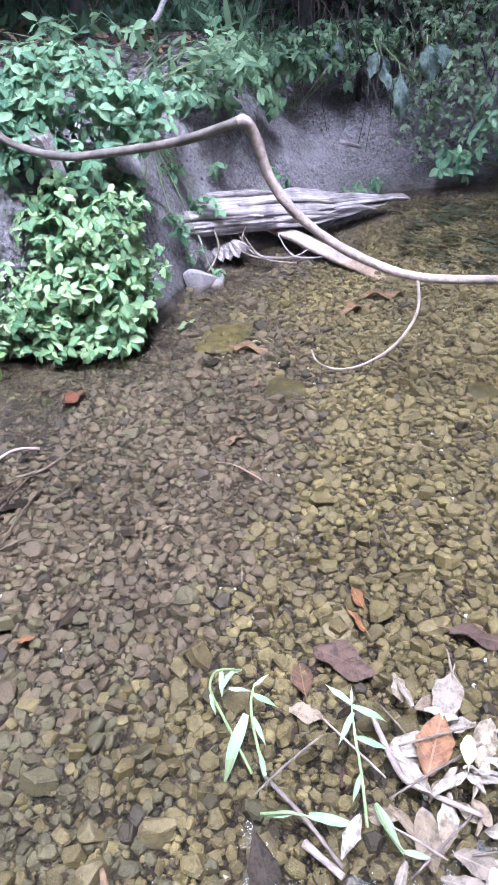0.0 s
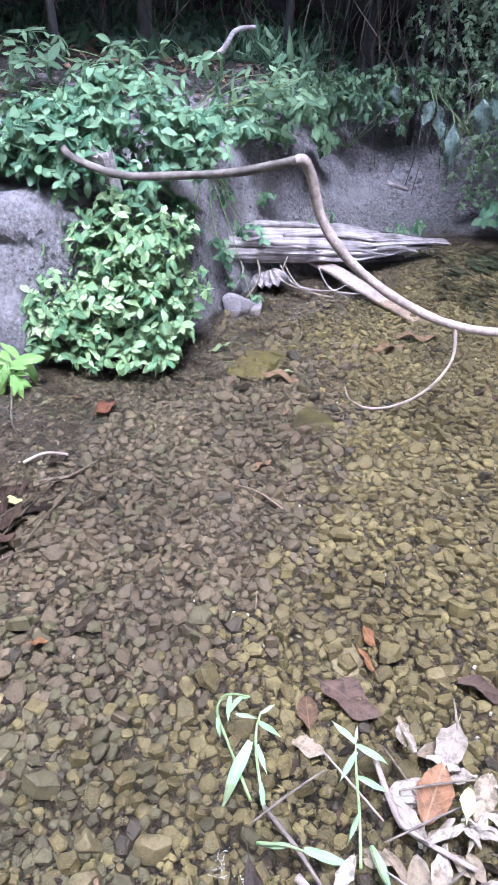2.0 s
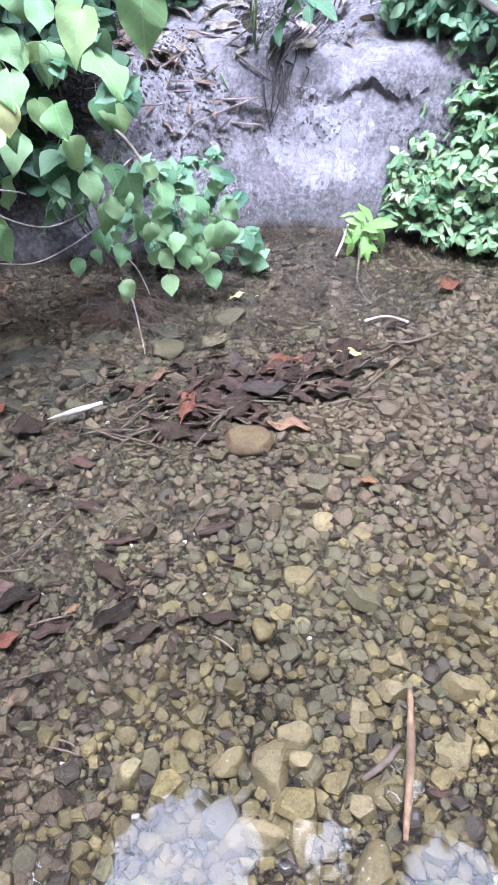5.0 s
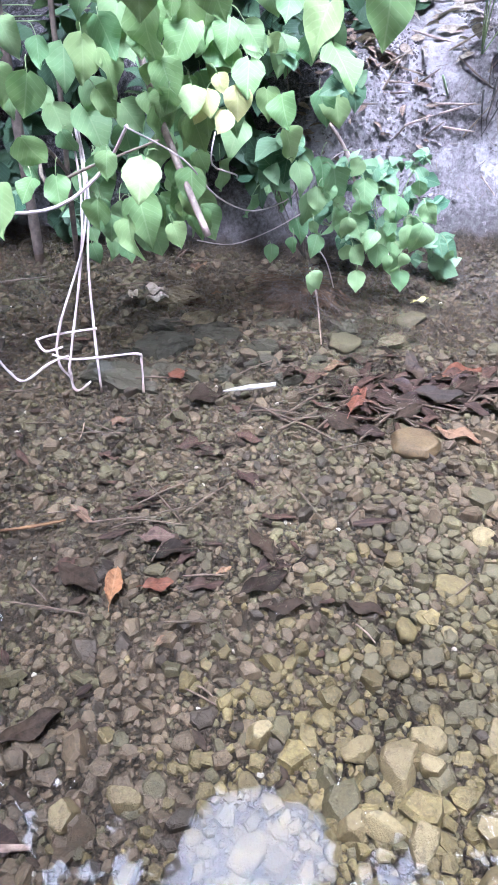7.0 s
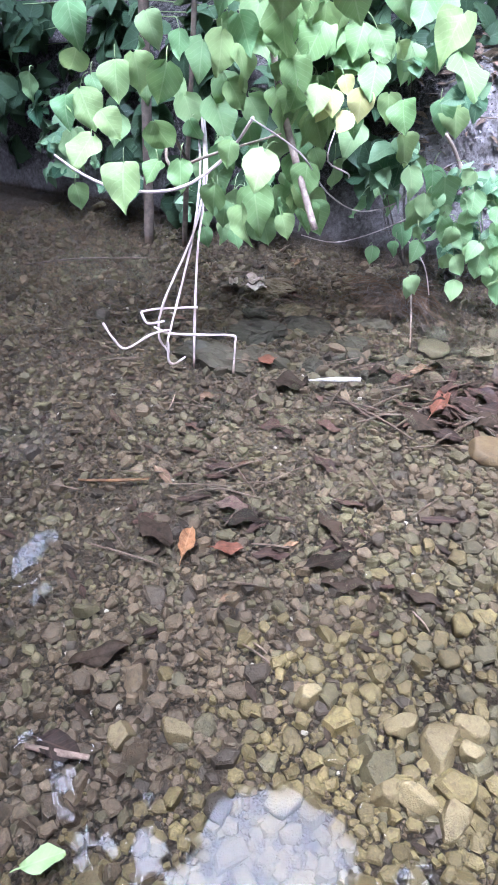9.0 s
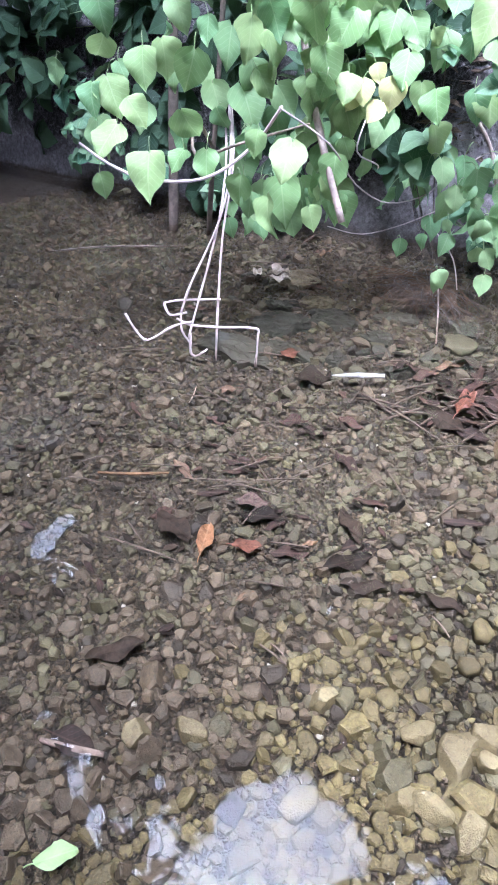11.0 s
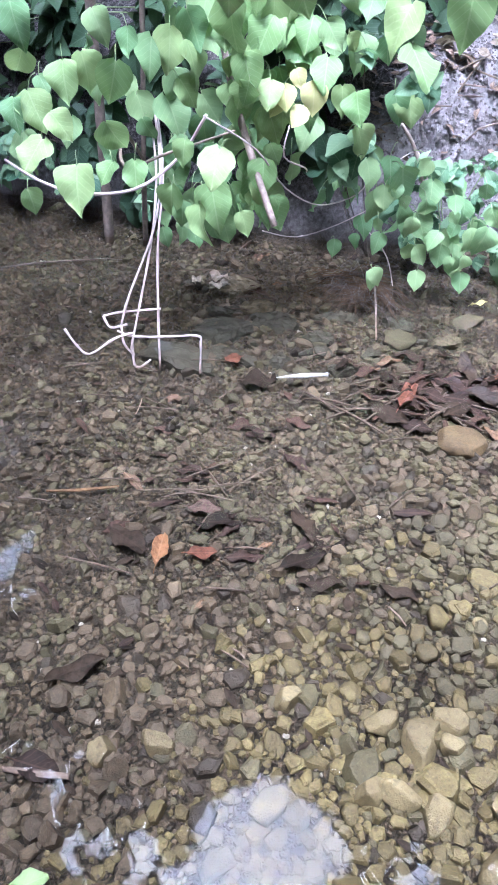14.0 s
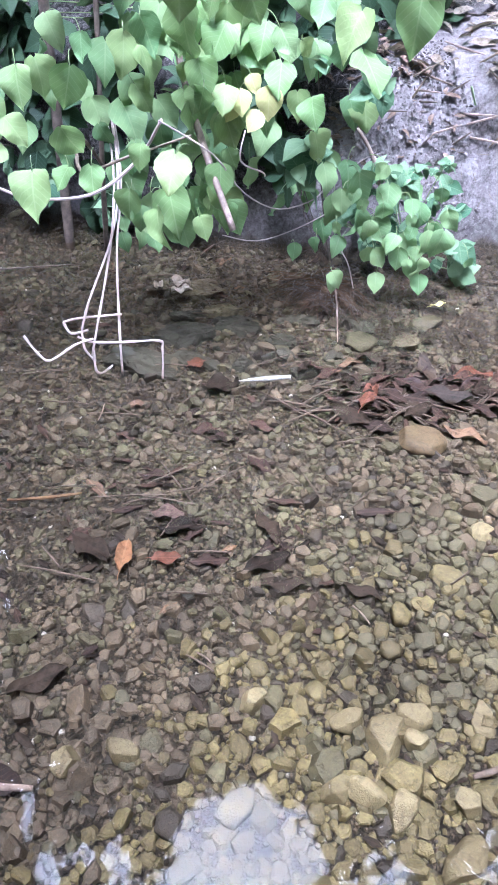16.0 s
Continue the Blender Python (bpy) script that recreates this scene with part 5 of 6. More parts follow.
# ---- the dark wood behind: trunks, dry hanging vines, broad leaves ----
for n, (x, y, lx, rad) in enumerate([(-0.45, 6.3, 0.05, 0.05), (0.2, 7.0, 0.0, 0.09), (-1.6, 6.2, 0.1, 0.08), (1.0, 7.3, -0.1, 0.07), (-2.9, 4.9, 0.1, 0.07), (2.4, 7.4, 0.0, 0.1), (-4.2, 3.6, 0.1, 0.09), (-4.9, 2.6, 0.0, 0.07), (-3.5, 2.7, 0.05, 0.05), (-0.9, 7.3, 0.0, 0.06), (1.8, 6.9, 0.0, 0.05), (0.6, 6.4, 0.03, 0.03), (-1.9, 5.2, 0.0, 0.04), (3.0, 6.6, 0.0, 0.06)]):
    z = lie(x, y)
    sapling = base("sapling", (x, y, z), "dark slender sapling with an unseen crown added for shade", "sapling", "saplings behind the bank")
    part("trunk", tube("trunk", [(x, y, z - 0.1), (x + lx, y, z + 0.7), (x + 2 * lx, y + 0.05, z + 1.8), (x + 2.5 * lx, y + 0.2, z + 4.2)], [rad * 0.75, rad * 0.65, rad * 0.6, rad * 0.45], WOOD_DARK, 10, 0.08, 150 + n), sapling)
    # dense leaves added out of view overhead to darken the slope below
    q = random.Random(160 + n)
    tuft = []
    for _ in range(420):
        p = Vector((q.gauss(0, 0.6), q.gauss(0, 0.45), q.gauss(0, 0.45)))
        tuft.append(leaf_pose(Vector((x + 2 * lx, y, max(z + 1.9, 2.5) + 0.5)) + p, (q.gauss(0, 1), q.gauss(0, 1), -0.5), (q.gauss(0, 0.5), q.gauss(0, 0.5), 1), q.uniform(0.14, 0.26)))
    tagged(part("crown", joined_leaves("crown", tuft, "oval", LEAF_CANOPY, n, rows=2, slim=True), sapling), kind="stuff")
dry = random.Random(9)
for n in range(150):
    x = dry.uniform(-2.6, 2.6)
    y = 6.2 + 0.25 * abs(x) * 0.3 + dry.uniform(-0.4, 1.0)
    z0, z1 = lie(x, y) + 0.02, 2.6
    pts = [(x + dry.gauss(0, 0.18), y + dry.gauss(0, 0.1), z1)]
    for s in range(1, 5):
        pts.append((pts[-1][0] + dry.gauss(0, 0.17), pts[-1][1] + dry.gauss(0, 0.08), z1 + (z0 - z1) * s / 4))
    tagged(new("hanging_vine", tube("hanging_vine", pts, [0.005, 0.005, 0.004, 0.004, 0.003], (WOOD_WET, WOOD_BARK, WOOD_DARK)[n % 3], 5, 0.1, 200 + n)), "dry brown vine hanging in the shade", "vine", "dry vines behind the bank")


def litter(name, label, n, box, size, shape, material, seed, up=0.3, least=0.8):
    """Loose blades or dead leaves strewn over the ground as one mesh."""
    r = random.Random(seed)
    poses = []
    for _ in range(n):
        x, y = r.uniform(box[0], box[1]), r.uniform(box[2], box[3])
        if lie(x, y) < least:
            continue
        poses.append(leaf_pose((x, y, lie(x, y) + 0.01), (r.gauss(0, 1), r.gauss(0, 1), abs(r.gauss(up, up))), (r.gauss(0, 0.6), r.gauss(0, 0.6) - 0.5 * up, 1), size * r.uniform(0.5, 1.4)))
    return tagged(new(name, joined_leaves(name, poses, shape, material, seed, rows=4, slim=True)), label, name.replace("_", " "), kind="stuff")


litter("leaf_litter", "brown dead leaves on the dark forest floor", 2600, (-4.5, 3.2, 5.0, 8.5), 0.10, "lance", DEAD_BROWN, 61, 0.15)
litter("leaf_litter", "pale dry leaves strewn on the bank's ledge", 330, (-2.7, -1.6, 2.3, 4.2), 0.10, "lance", DEAD_PALE, 65, 0.12)
litter("leaf_litter", "brown dead leaves caught on the crumbling bank", 560, (-2.7, -1.95, 2.1, 2.85), 0.065, "lance", DEAD_TAN, 66, 0.12, 0.35)
litter("undergrowth", "green undergrowth coloured dark for the shade on the forest slope", 5200, (-4.0, 3.4, 5.7, 8.5), 0.12, "lance", LEAF_SHADED, 62, 1.0)
litter("undergrowth", "green undergrowth coloured dark for the shade behind the shrub", 1500, (-6.5, -2.6, 2.6, 5.5), 0.2, "oval", LEAF_SHADED, 64, 1.0)
litter("grass", "thin green grass along the top of the bank", 700, (-0.9, 1.2, 6.0, 7.0), 0.2, "blade", LEAF_TOP, 63, 1.2)

broad = base("broad_leaf_plant", (1.0, 5.75, lie(1.0, 5.75)), "plant with large greyish drooping leaves", "plant")
for n, (x, y, z, s, tx) in enumerate([(0.84, 5.45, 0.86, 0.33, 0.03), (1.0, 5.45, 1.02, 0.32, 0.12), (0.68, 5.5, 1.0, 0.2, -0.3), (0.72, 5.55, 0.96, 0.24, 0.2), (1.05, 5.45, 1.05, 0.28, 0.5), (0.2, 6.05, 1.0, 0.2, -0.5), (0.3, 6.05, 0.98, 0.24, 0.5), (0.42, 6.0, 1.05, 0.2, 0.2)]):
    part("leaf", leaf_meshes("leaf", "oval" if n % 3 else "lance", LEAF_GREY, 1, 0.5, 0.5, 2.2, 170 + n, 10, 0.22)[0], broad, leaf_pose((x, y, z), (tx, -0.15, -0.8), (0.3 * math.sin(5 * n), -1, 0.45), s * (0.9, 0.7, 0.8)[n % 3]))
    part("stem", tube("stem", [(1.0 if n < 5 else 0.3, 5.75 if n < 5 else 6.25, 0.75), (x, y + 0.1, z + 0.06), (x, y, z)], [0.006, 0.005, 0.004], STEM_GREEN, 5, 0.0, n), broad)


# ---- sodden leaves and single dead leaves ----
def dead_leaf(x, y, size, turn, material, label, shape="lance", z=None, tilt=0.0, seed=0, name="dead_leaf", group="dead leaves on the stream bed"):
    me = leaf_meshes("dead_leaf", shape, material, 1, 0.3, 0.12, 1.1, seed, 12, 0.09 if shape == "oval" else 0.04 if shape == "strap" else 0.12)[0]
    ob = new(name, me)
    a = radians(turn)
    way = Vector((math.cos(a), math.sin(a), tilt))
    at = Vector((x, y, (lie(x, y) + 0.034) if z is None else z)) - way * size * 0.5
    ob.matrix_basis = leaf_pose(at, way, (0.08 * math.sin(seed), 0.1, 1), size)
    part("leaf_stalk", tube("leaf_stalk", [at - way * size * 0.22, at - way * size * 0.1 + Vector((0, 0, 0.004)), at + way * size * 0.02], [0.0014, 0.0016, 0.0018], material, 5, 0.0, seed), ob)
    return tagged(ob, label, "dead leaf", group)


for n, (x, y, s, turn, mat, shape, label) in enumerate([
    (-1.34, 1.42, 0.18, 117, DEAD_RED, "strap", "reddish brown dead leaf on the sodden pile"), (-0.98, 1.53, 0.16, 27, DEAD_BROWN, "lance", "pale brown dead leaf beside the ochre stone"),
    (-1.2, 1.84, 0.2, 67, DEAD_RED, "lance", "dull red dead leaf under water"), (-1.0, 2.04, 0.08, 20, LEAF_YELLOW, "oval", "curled yellow-green leaf on the water"),
    (-1.76, 1.05, 0.12, 45, DEAD_DARK, "heart", "blackened leaf on the stream bed"), (-1.15, 0.41, 0.085, 57, DEAD_RED, "oval", "bright red dead leaf on the stream bed"),
    (-1.24, 0.32, 0.13, 140, DEAD_ORANGE, "lance", "orange dead leaf on the stream bed"), (-1.33, 0.26, 0.14, 17, DEAD_DARK, "oval", "dark sodden leaf on the stream bed"),
    (-1.23, 0.51, 0.15, 57, DEAD_DARK, "lance", "dark sodden leaf on the stream bed"), (-1.3, 0.51, 0.10, 50, DEAD_PURPLE, "oval", "greyish leaf on the stream bed"),
    (-1.07, 0.72, 0.15, 167, DEAD_DARK, "lance", "dark purplish brown leaf on the stream bed"), (-0.96, 0.63, 0.15, 77, DEAD_DARK, "lance", "dark purplish brown leaf on the stream bed"),
    (-1.02, -0.04, 0.15, 82, DEAD_DARK, "lance", "dark purplish brown leaf on the stream bed"), (-0.72, 0.77, 0.11, 32, DEAD_DARK, "lance", "dark narrow leaf on the stream bed"),
    (-0.87, 2.75, 0.14, 70, DEAD_RED, "oval", "red-brown dead leaf under shallow water"), (-0.10, 3.18, 0.2, -11, DEAD_BROWN, "lance", "brown dead leaf beside the flat stone"),
    (0.30, 1.38, 0.18, -28, DEAD_PURPLE, "oval", "large purplish brown dead leaf"), (0.68, 1.46, 0.17, -15, DEAD_PURPLE, "lance", "dark brown dead leaf"), (0.19, 1.32, 0.10, 100, DEAD_BROWN, "oval", "pinkish brown dead leaf"),
    (0.20, 1.22, 0.09, 160, DEAD_PALE, "oval", "small pale dead leaf on the gravel"), (0.35, 1.6, 0.09, 110, DEAD_ORANGE, "lance", "narrow orange dead leaf"), (0.34, 1.52, 0.1, 120, DEAD_ORANGE, "blade", "narrow orange dead leaf"),
    (0.45, 3.6, 0.2, 30, DEAD_BROWN, "lance", "brown dead leaf under water"), (0.6, 3.75, 0.22, 5, DEAD_BROWN, "lance", "brown dead leaf under water"), (-0.27, 3.03, 0.1, 30, DEAD_DARK, "oval", "black leaf on the stream bed"),
    (-1.65, 2.18, 0.09, 80, LEAF_YELLOW, "lance", "yellow-green leaf half sunk in the shallows"), (-1.95, 1.06, 0.08, 90, DEAD_RED, "heart", "dark red leaf between the slabs"), (-0.62, 1.43, 0.05, 20, DEAD_ORANGE, "oval", "scrap of orange leaf"),
    (-0.46, 3.47, 0.14, 60, LEAF_PALE, "blade", "narrow whitish leaf floating"), (-0.05, 3.23, 0.10, 15, LEAF_PALE, "blade", "narrow whitish leaf floating")]):
    dead_leaf(x, y, s, turn, mat, label, shape, 0.031 if "pile" in label else None, 0.0, 400 + n)
big = dead_leaf(0.50, 1.12, 0.145, 70, DEAD_ORANGE, "large curled orange-brown dead leaf on the debris", "oval", 0.065, 0.15, 460)
dead_leaf(0.57, 1.1, 0.065, 80, LEAF_YELLOW, "small yellow dead leaf on the debris", "oval", 0.08, 0.2, 461)

pile = base("sodden_leaf_pile", (-1.2, 1.6, lie(-1.2, 1.6)), "heap of dark sodden leaves and twigs on the bed", "leaf pile")
r = random.Random(15)
dark_kinds = leaf_meshes("leaf", "lance", DEAD_DARK, 2, 0.12, 0.06, 1.2, 480, 8, 0.15) + leaf_meshes("leaf", "lance", DEAD_WET, 2, 0.16, 0.06, 1.2, 490, 8, 0.15) + leaf_meshes("leaf", "blade", DEAD_WET, 2, 0.12, 0.06, 0.4, 495, 7)
for n in range(105):
    f = min(1.3, abs(r.gauss(0.35, 0.3)))
    x, y = -1.42 + 0.5 * f + r.gauss(0, 0.085) * (1.3 - f), 1.3 + 0.75 * f + r.gauss(0, 0.06)
    a = r.gauss(0.9, 0.75)
    part("leaf", dark_kinds[n % 6], pile, leaf_pose((x, y, lie(x, y) + 0.026 + 0.022 * r.random()), (math.cos(a), math.sin(a), r.gauss(0, 0.08)), (r.gauss(0, 0.3), r.gauss(0, 0.3), 1), r.uniform(0.07, 0.18)))
for n in range(46):
    f = r.gauss(0.35, 0.28)
    x, y, a, l = -1.42 + 0.5 * f + r.gauss(0, 0.06), 1.3 + 0.75 * f + r.gauss(0, 0.05), r.gauss(0.9, 0.5), r.uniform(0.08, 0.2)
    z = lie(x, y) + 0.025
    part("twig", tube("twig", [(x - l * math.cos(a), y - l * math.sin(a), z), (x, y, z + 0.01), (x + l * math.cos(a), y + l * math.sin(a), z)], [0.004, 0.005, 0.003], WOOD_WET, 5, 0.1, 500 + n), pile)


def stick(pts, radii, material, label, seed, name="stick", lift=0.03):
    pts = [(p[0], p[1], p[2] if len(p) > 2 else lie(p[0], p[1]) + lift) for p in pts]
    return tagged(new(name, tube(name, pts, radii, material, 7, 0.12, seed)), label, "stick", "sticks on the stream bed")


stick([(-1.705, 1.085, 0.037), (-1.65, 1.17, 0.04), (-1.6, 1.255, 0.038)], [0.002, 0.011, 0.008], STONE_PALE, "white sliver of peeled wood floating on the water", 520, "wood_sliver")
stick([(-0.22, 0.83, 0.05), (-0.16, 0.7, 0.055), (-0.10, 0.54, 0.05)], [0.006, 0.010, 0.006], WOOD_TAN, "orange-brown stick lying across the gravel", 521)
stick([(-0.225, 0.61), (-0.2, 0.67), (-0.19, 0.72)], [0.006, 0.008, 0.007], WOOD_BARK, "short grey-brown broken stick", 522)
stick([(-1.67, 0.14), (-1.6, 0.24), (-1.55, 0.34)], [0.004, 0.006, 0.004], WOOD_TAN, "pale tan stick on the stream bed", 523)
stick([(-0.18, 2.27), (-0.08, 2.24), (0.03, 2.15)], [0.003, 0.003, 0.004], WOOD_PALE, "thin pale twig on the gravel", 524, "twig")
stick([(-0.889, -0.266), (-0.835, -0.209), (-0.789, -0.153)], [0.006, 0.009, 0.006], WOOD_PALE, "pale flat splinter of wood on the gravel", 525)
dead_leaf(-0.849, -0.204, 0.11, 40, DEAD_WET, "brown dead leaf under the pale splinter", "oval", None, 0.0, 473)
stick([(-0.93, 2.18), (-0.84, 2.22), (-0.76, 2.35)], [0.005, 0.006, 0.004], WOOD_BARK, "brown twig trailing from the leaf pile", 526, "twig")
stick([(-1.06, 2.28), (-1.0, 2.36), (-0.9, 2.36)], [0.006, 0.006, 0.006], STEM_PINK, "pale broken twig under shallow water", 527, "twig")
stick([(-1.4, 2.88, 0.08), (-1.33, 2.75, 0.05), (-1.22, 2.52, 0.03), (-1.1, 2.4, 0.02)], [0.004, 0.005, 0.005, 0.004], WOOD_WET, "brown runner from the seedling into the water", 528, "runner")
stick([(-2.05, 1.9, 0.08), (-1.9, 1.78, 0.05), (-1.72, 1.62, 0.0)], [0.004, 0.004, 0.003], WOOD_PALE, "thin pale reed standing in the water", 529, "reed")
stick([(-1.49, 2.93, 0.1), (-1.46, 2.82, 0.06), (-1.45, 2.74, 0.02)], [0.005, 0.006, 0.006], STEM_PINK, "pale stem of the seedling", 530, "twig")
for n in range(40):
    q = random.Random(900 + n)
    x, y, a, l = q.uniform(-2.6, 1.2), q.uniform(0.3, 4.2), q.uniform(0, 3.1), q.uniform(0.03, 0.11)
    if lie(x, y) < 0.01:
        stick([(x, y), (x + l * math.cos(a) * 0.5, y + l * math.sin(a) * 0.5 + 0.004), (x + l * math.cos(a), y + l * math.sin(a))], [0.002, 0.0028, 0.002], (WOOD_WET, WOOD_BARK, WOOD_PALE)[n % 3], "thin twig lying on the gravel", 540 + n, "twig", 0.026)

drift = base("leaf_drift", (-1.3, 0.5, 0.0), "scattered sodden leaves and twigs on the gravel", "leaf drift")
r = random.Random(55)
drift_kinds = dark_kinds + leaf_meshes("leaf", "lance", DEAD_BROWN, 1, 0.12, 0.06, 1.2, 497, 7, 0.35)
for n in range(96):
    cx, cy, s = ((-1.36, 0.45, 0.2), (-1.5, 0.75, 0.25), (-1.62, 1.3, 0.2), (-1.05, 0.65, 0.15), (0.35, 3.6, 0.4), (-0.35, 2.6, 0.5), (-2.5, 1.6, 0.2), (-2.9, 1.3, 0.25))[n % 8]
    x, y, a = r.gauss(cx, s), r.gauss(cy, s), r.gauss(0.9, 0.8)
    part("leaf", drift_kinds[n % 7], drift, leaf_pose((x, y, lie(x, y) + 0.019), (math.cos(a), math.sin(a), r.gauss(0, 0.05)), (r.gauss(0, 0.15), r.gauss(0, 0.15), 1), r.uniform(0.05, 0.13)))
for n in range(60):
    cx, cy, s = ((-1.36, 0.45, 0.2), (-1.5, 0.75, 0.3), (-1.8, 1.4, 0.3), (-2.6, 1.45, 0.3), (-2.4, 0.8, 0.3))[n % 5]
    x, y, a, l = r.gauss(cx, s), r.gauss(cy, s), r.gauss(0.9, 0.6), r.uniform(0.04, 0.12)
    z = lie(x, y) + 0.03
    part("twig", tube("twig", [(x - l * math.cos(a), y - l * math.sin(a), z), (x, y, z + 0.005), (x + l * math.cos(a), y + l * math.sin(a), z)], [0.002, 0.003, 0.002], (WOOD_WET, WOOD_BARK)[n % 2], 5, 0.1, 560 + n), drift)

exposed = base("exposed_roots", (-1.98, 2.82, 0.95), "dark fibrous roots hanging down the clay face", "roots")
def on_face(x, z):
    """The point of the steep face above x at one height."""
    i = int(np.searchsorted(gx, x))
    rows_ = np.where((gy > 1.6) & (gy < 5.5))[0]
    j = rows_[int(np.argmax(SHEET[rows_, i, 2] >= z))]
    return Vector(SHEET[j, i])


for n in range(30):
    q = random.Random(730 + n)
    x, z = -1.98 + q.gauss(0, 0.045), q.uniform(0.62, 0.98)
    pts = []
    for _ in range(4):
        pts.append(on_face(x, z) + Vector((0.002, -0.006 - 0.008 * q.random(), 0)))
        x, z = x + q.gauss(0.004, 0.016), z - q.uniform(0.03, 0.1)
    part("root", tube("root", pts, [0.003 + 0.004 * q.random(), 0.004, 0.003, 0.0012], (WOOD_WET, WOOD_DARK)[n % 2], 5, 0.15, n), exposed)
for n, (pts, rad, mat, label) in enumerate([
    ([(-2.0, 2.70, 1.06), (-1.9, 2.76, 1.08), (-1.78, 2.84, 1.12)], 0.013, WOOD_PALE, "pale broken stick on the edge of the bank"),
    ([(-1.9, 3.2, 1.03), (-1.72, 3.3, 1.06), (-1.55, 3.36, 1.05)], 0.014, WOOD_PALE, "tan stick among dry leaves on the ledge"),
    ([(-1.6, 3.25, 1.0), (-1.52, 3.36, 1.06), (-1.46, 3.5, 1.08)], 0.010, WOOD_PALE, "tan stick among dry leaves on the ledge"),
    ([(-2.17, 2.1, 0.68), (-2.12, 2.16, 0.56), (-2.02, 2.14, 0.40)], 0.009, WOOD_PALE, "pale stick leaning on the bank"),
    ([(-2.0, 2.62, 0.8), (-1.99, 2.66, 0.72)], 0.007, LEAF_PALE, "pale sliver of wood on the clay"),
    ([(-1.86, 2.84, 0.35), (-1.78, 2.86, 0.27)], 0.005, WOOD_PALE, "short pale twig on the clay"),
    ([(-0.78, 4.75, 1.28), (-0.67, 4.79, 1.33), (-0.6, 4.85, 1.43), (-0.48, 4.9, 1.45)], 0.016, WOOD_LOG, "pale crooked dead branch above the bushes"),
    ([(0.42, 5.45, 0.46), (0.58, 5.5, 0.4)], 0.022, WOOD_LOG, "pale chip of wood on the slope")]):
    tagged(new("stick", tube("stick", pts, [rad * 0.8] + [rad] * (len(pts) - 2) + [rad * 0.7], mat, 7, 0.12, 950 + n)), label, "stick", "sticks on the bank")
dead_leaf(-0.63, -0.30, 0.085, 80, LEAF_HEART, "pale yellow-green leaf floating on the water", "oval", 0.042, 0.0, 470)

dead_leaf(0.12, 0.84, 0.17, 288, DEAD_DARK, "large leathery dark purple leaf in the shallows", "lance", 0.04, 0.0, 471)
dead_leaf(0.55, 1.25, 0.13, 250, DEAD_PALE, "pale papery leaf on the debris", "oval", 0.06, 0.0, 472)
stick([(-3.36, 0.46, 0.03), (-3.24, 0.72, 0.045), (-3.06, 1.09, 0.03)], [0.004, 0.005, 0.004], WOOD_WET, "thin dark twig lying in the murky shallows", 531, "twig")

bark = base("bark_scrap", (-2.56, 1.32, 0.03), "torn white scrap of bark at the water's edge", "bark")
for n, (x, y, s, a) in enumerate([(-2.6, 1.34, 0.12, 20), (-2.5, 1.28, 0.1, 60), (-2.56, 1.24, 0.08, 140)]):
    part("shred", leaf_meshes("shred", "oval", DEAD_PALE, 1, 0.6, 0.2, 2.0, 600 + n)[0], bark, leaf_pose((x, y, 0.04), (math.cos(radians(a)), math.sin(radians(a)), 0.1), (0, 0, 1), s))

mat_roots = base("root_mat", (-2.18, 1.9, 0.0), "mat of fine brown roots in the shallows", "roots")
for n in range(420):
    q = random.Random(700 + n)
    a = q.uniform(-2.9, 0.6)
    l = q.uniform(0.08, 0.24)
    s = Vector((-2.06 + q.gauss(0, 0.07), 1.86 + q.gauss(0, 0.06), 0.02))
    e = s + Vector((math.cos(a) * l, math.sin(a) * l * 0.7, 0))
    e.z = 0.015
    s.z = 0.028 + 0.03 * q.random()
    part("root", tube("root", [s, s.lerp(e, 0.5) + Vector((q.gauss(0, 0.02), q.gauss(0, 0.02), 0.015)), e], [0.0022, 0.002, 0.0013], (ROOT_BROWN, WOOD_WET, ROOT_BROWN)[n % 3], 4, 0.0, n), mat_roots)

weed = random.Random(66)
poses = []
for _ in range(420):
    x, y = weed.uniform(0.75, 2.3), weed.uniform(3.7, 5.4)
    if shore_distance(x, y) < -0.1 and (y - 3.5) > 0.9 * abs(x - 1.7):
        poses.append(leaf_pose((x, y, 0.012 + 0.02 * weed.random()), (1, weed.gauss(-0.25, 0.3), 0), (weed.gauss(0, 0.3), weed.gauss(0, 0.3), 1), weed.uniform(0.05, 0.17)))
tagged(new("waterweed", joined_leaves("waterweed", poses, "blade", SUNKEN_GRASS, 66)), "dark trailing waterweed and sunken grass in the stream", "waterweed", kind="stuff")

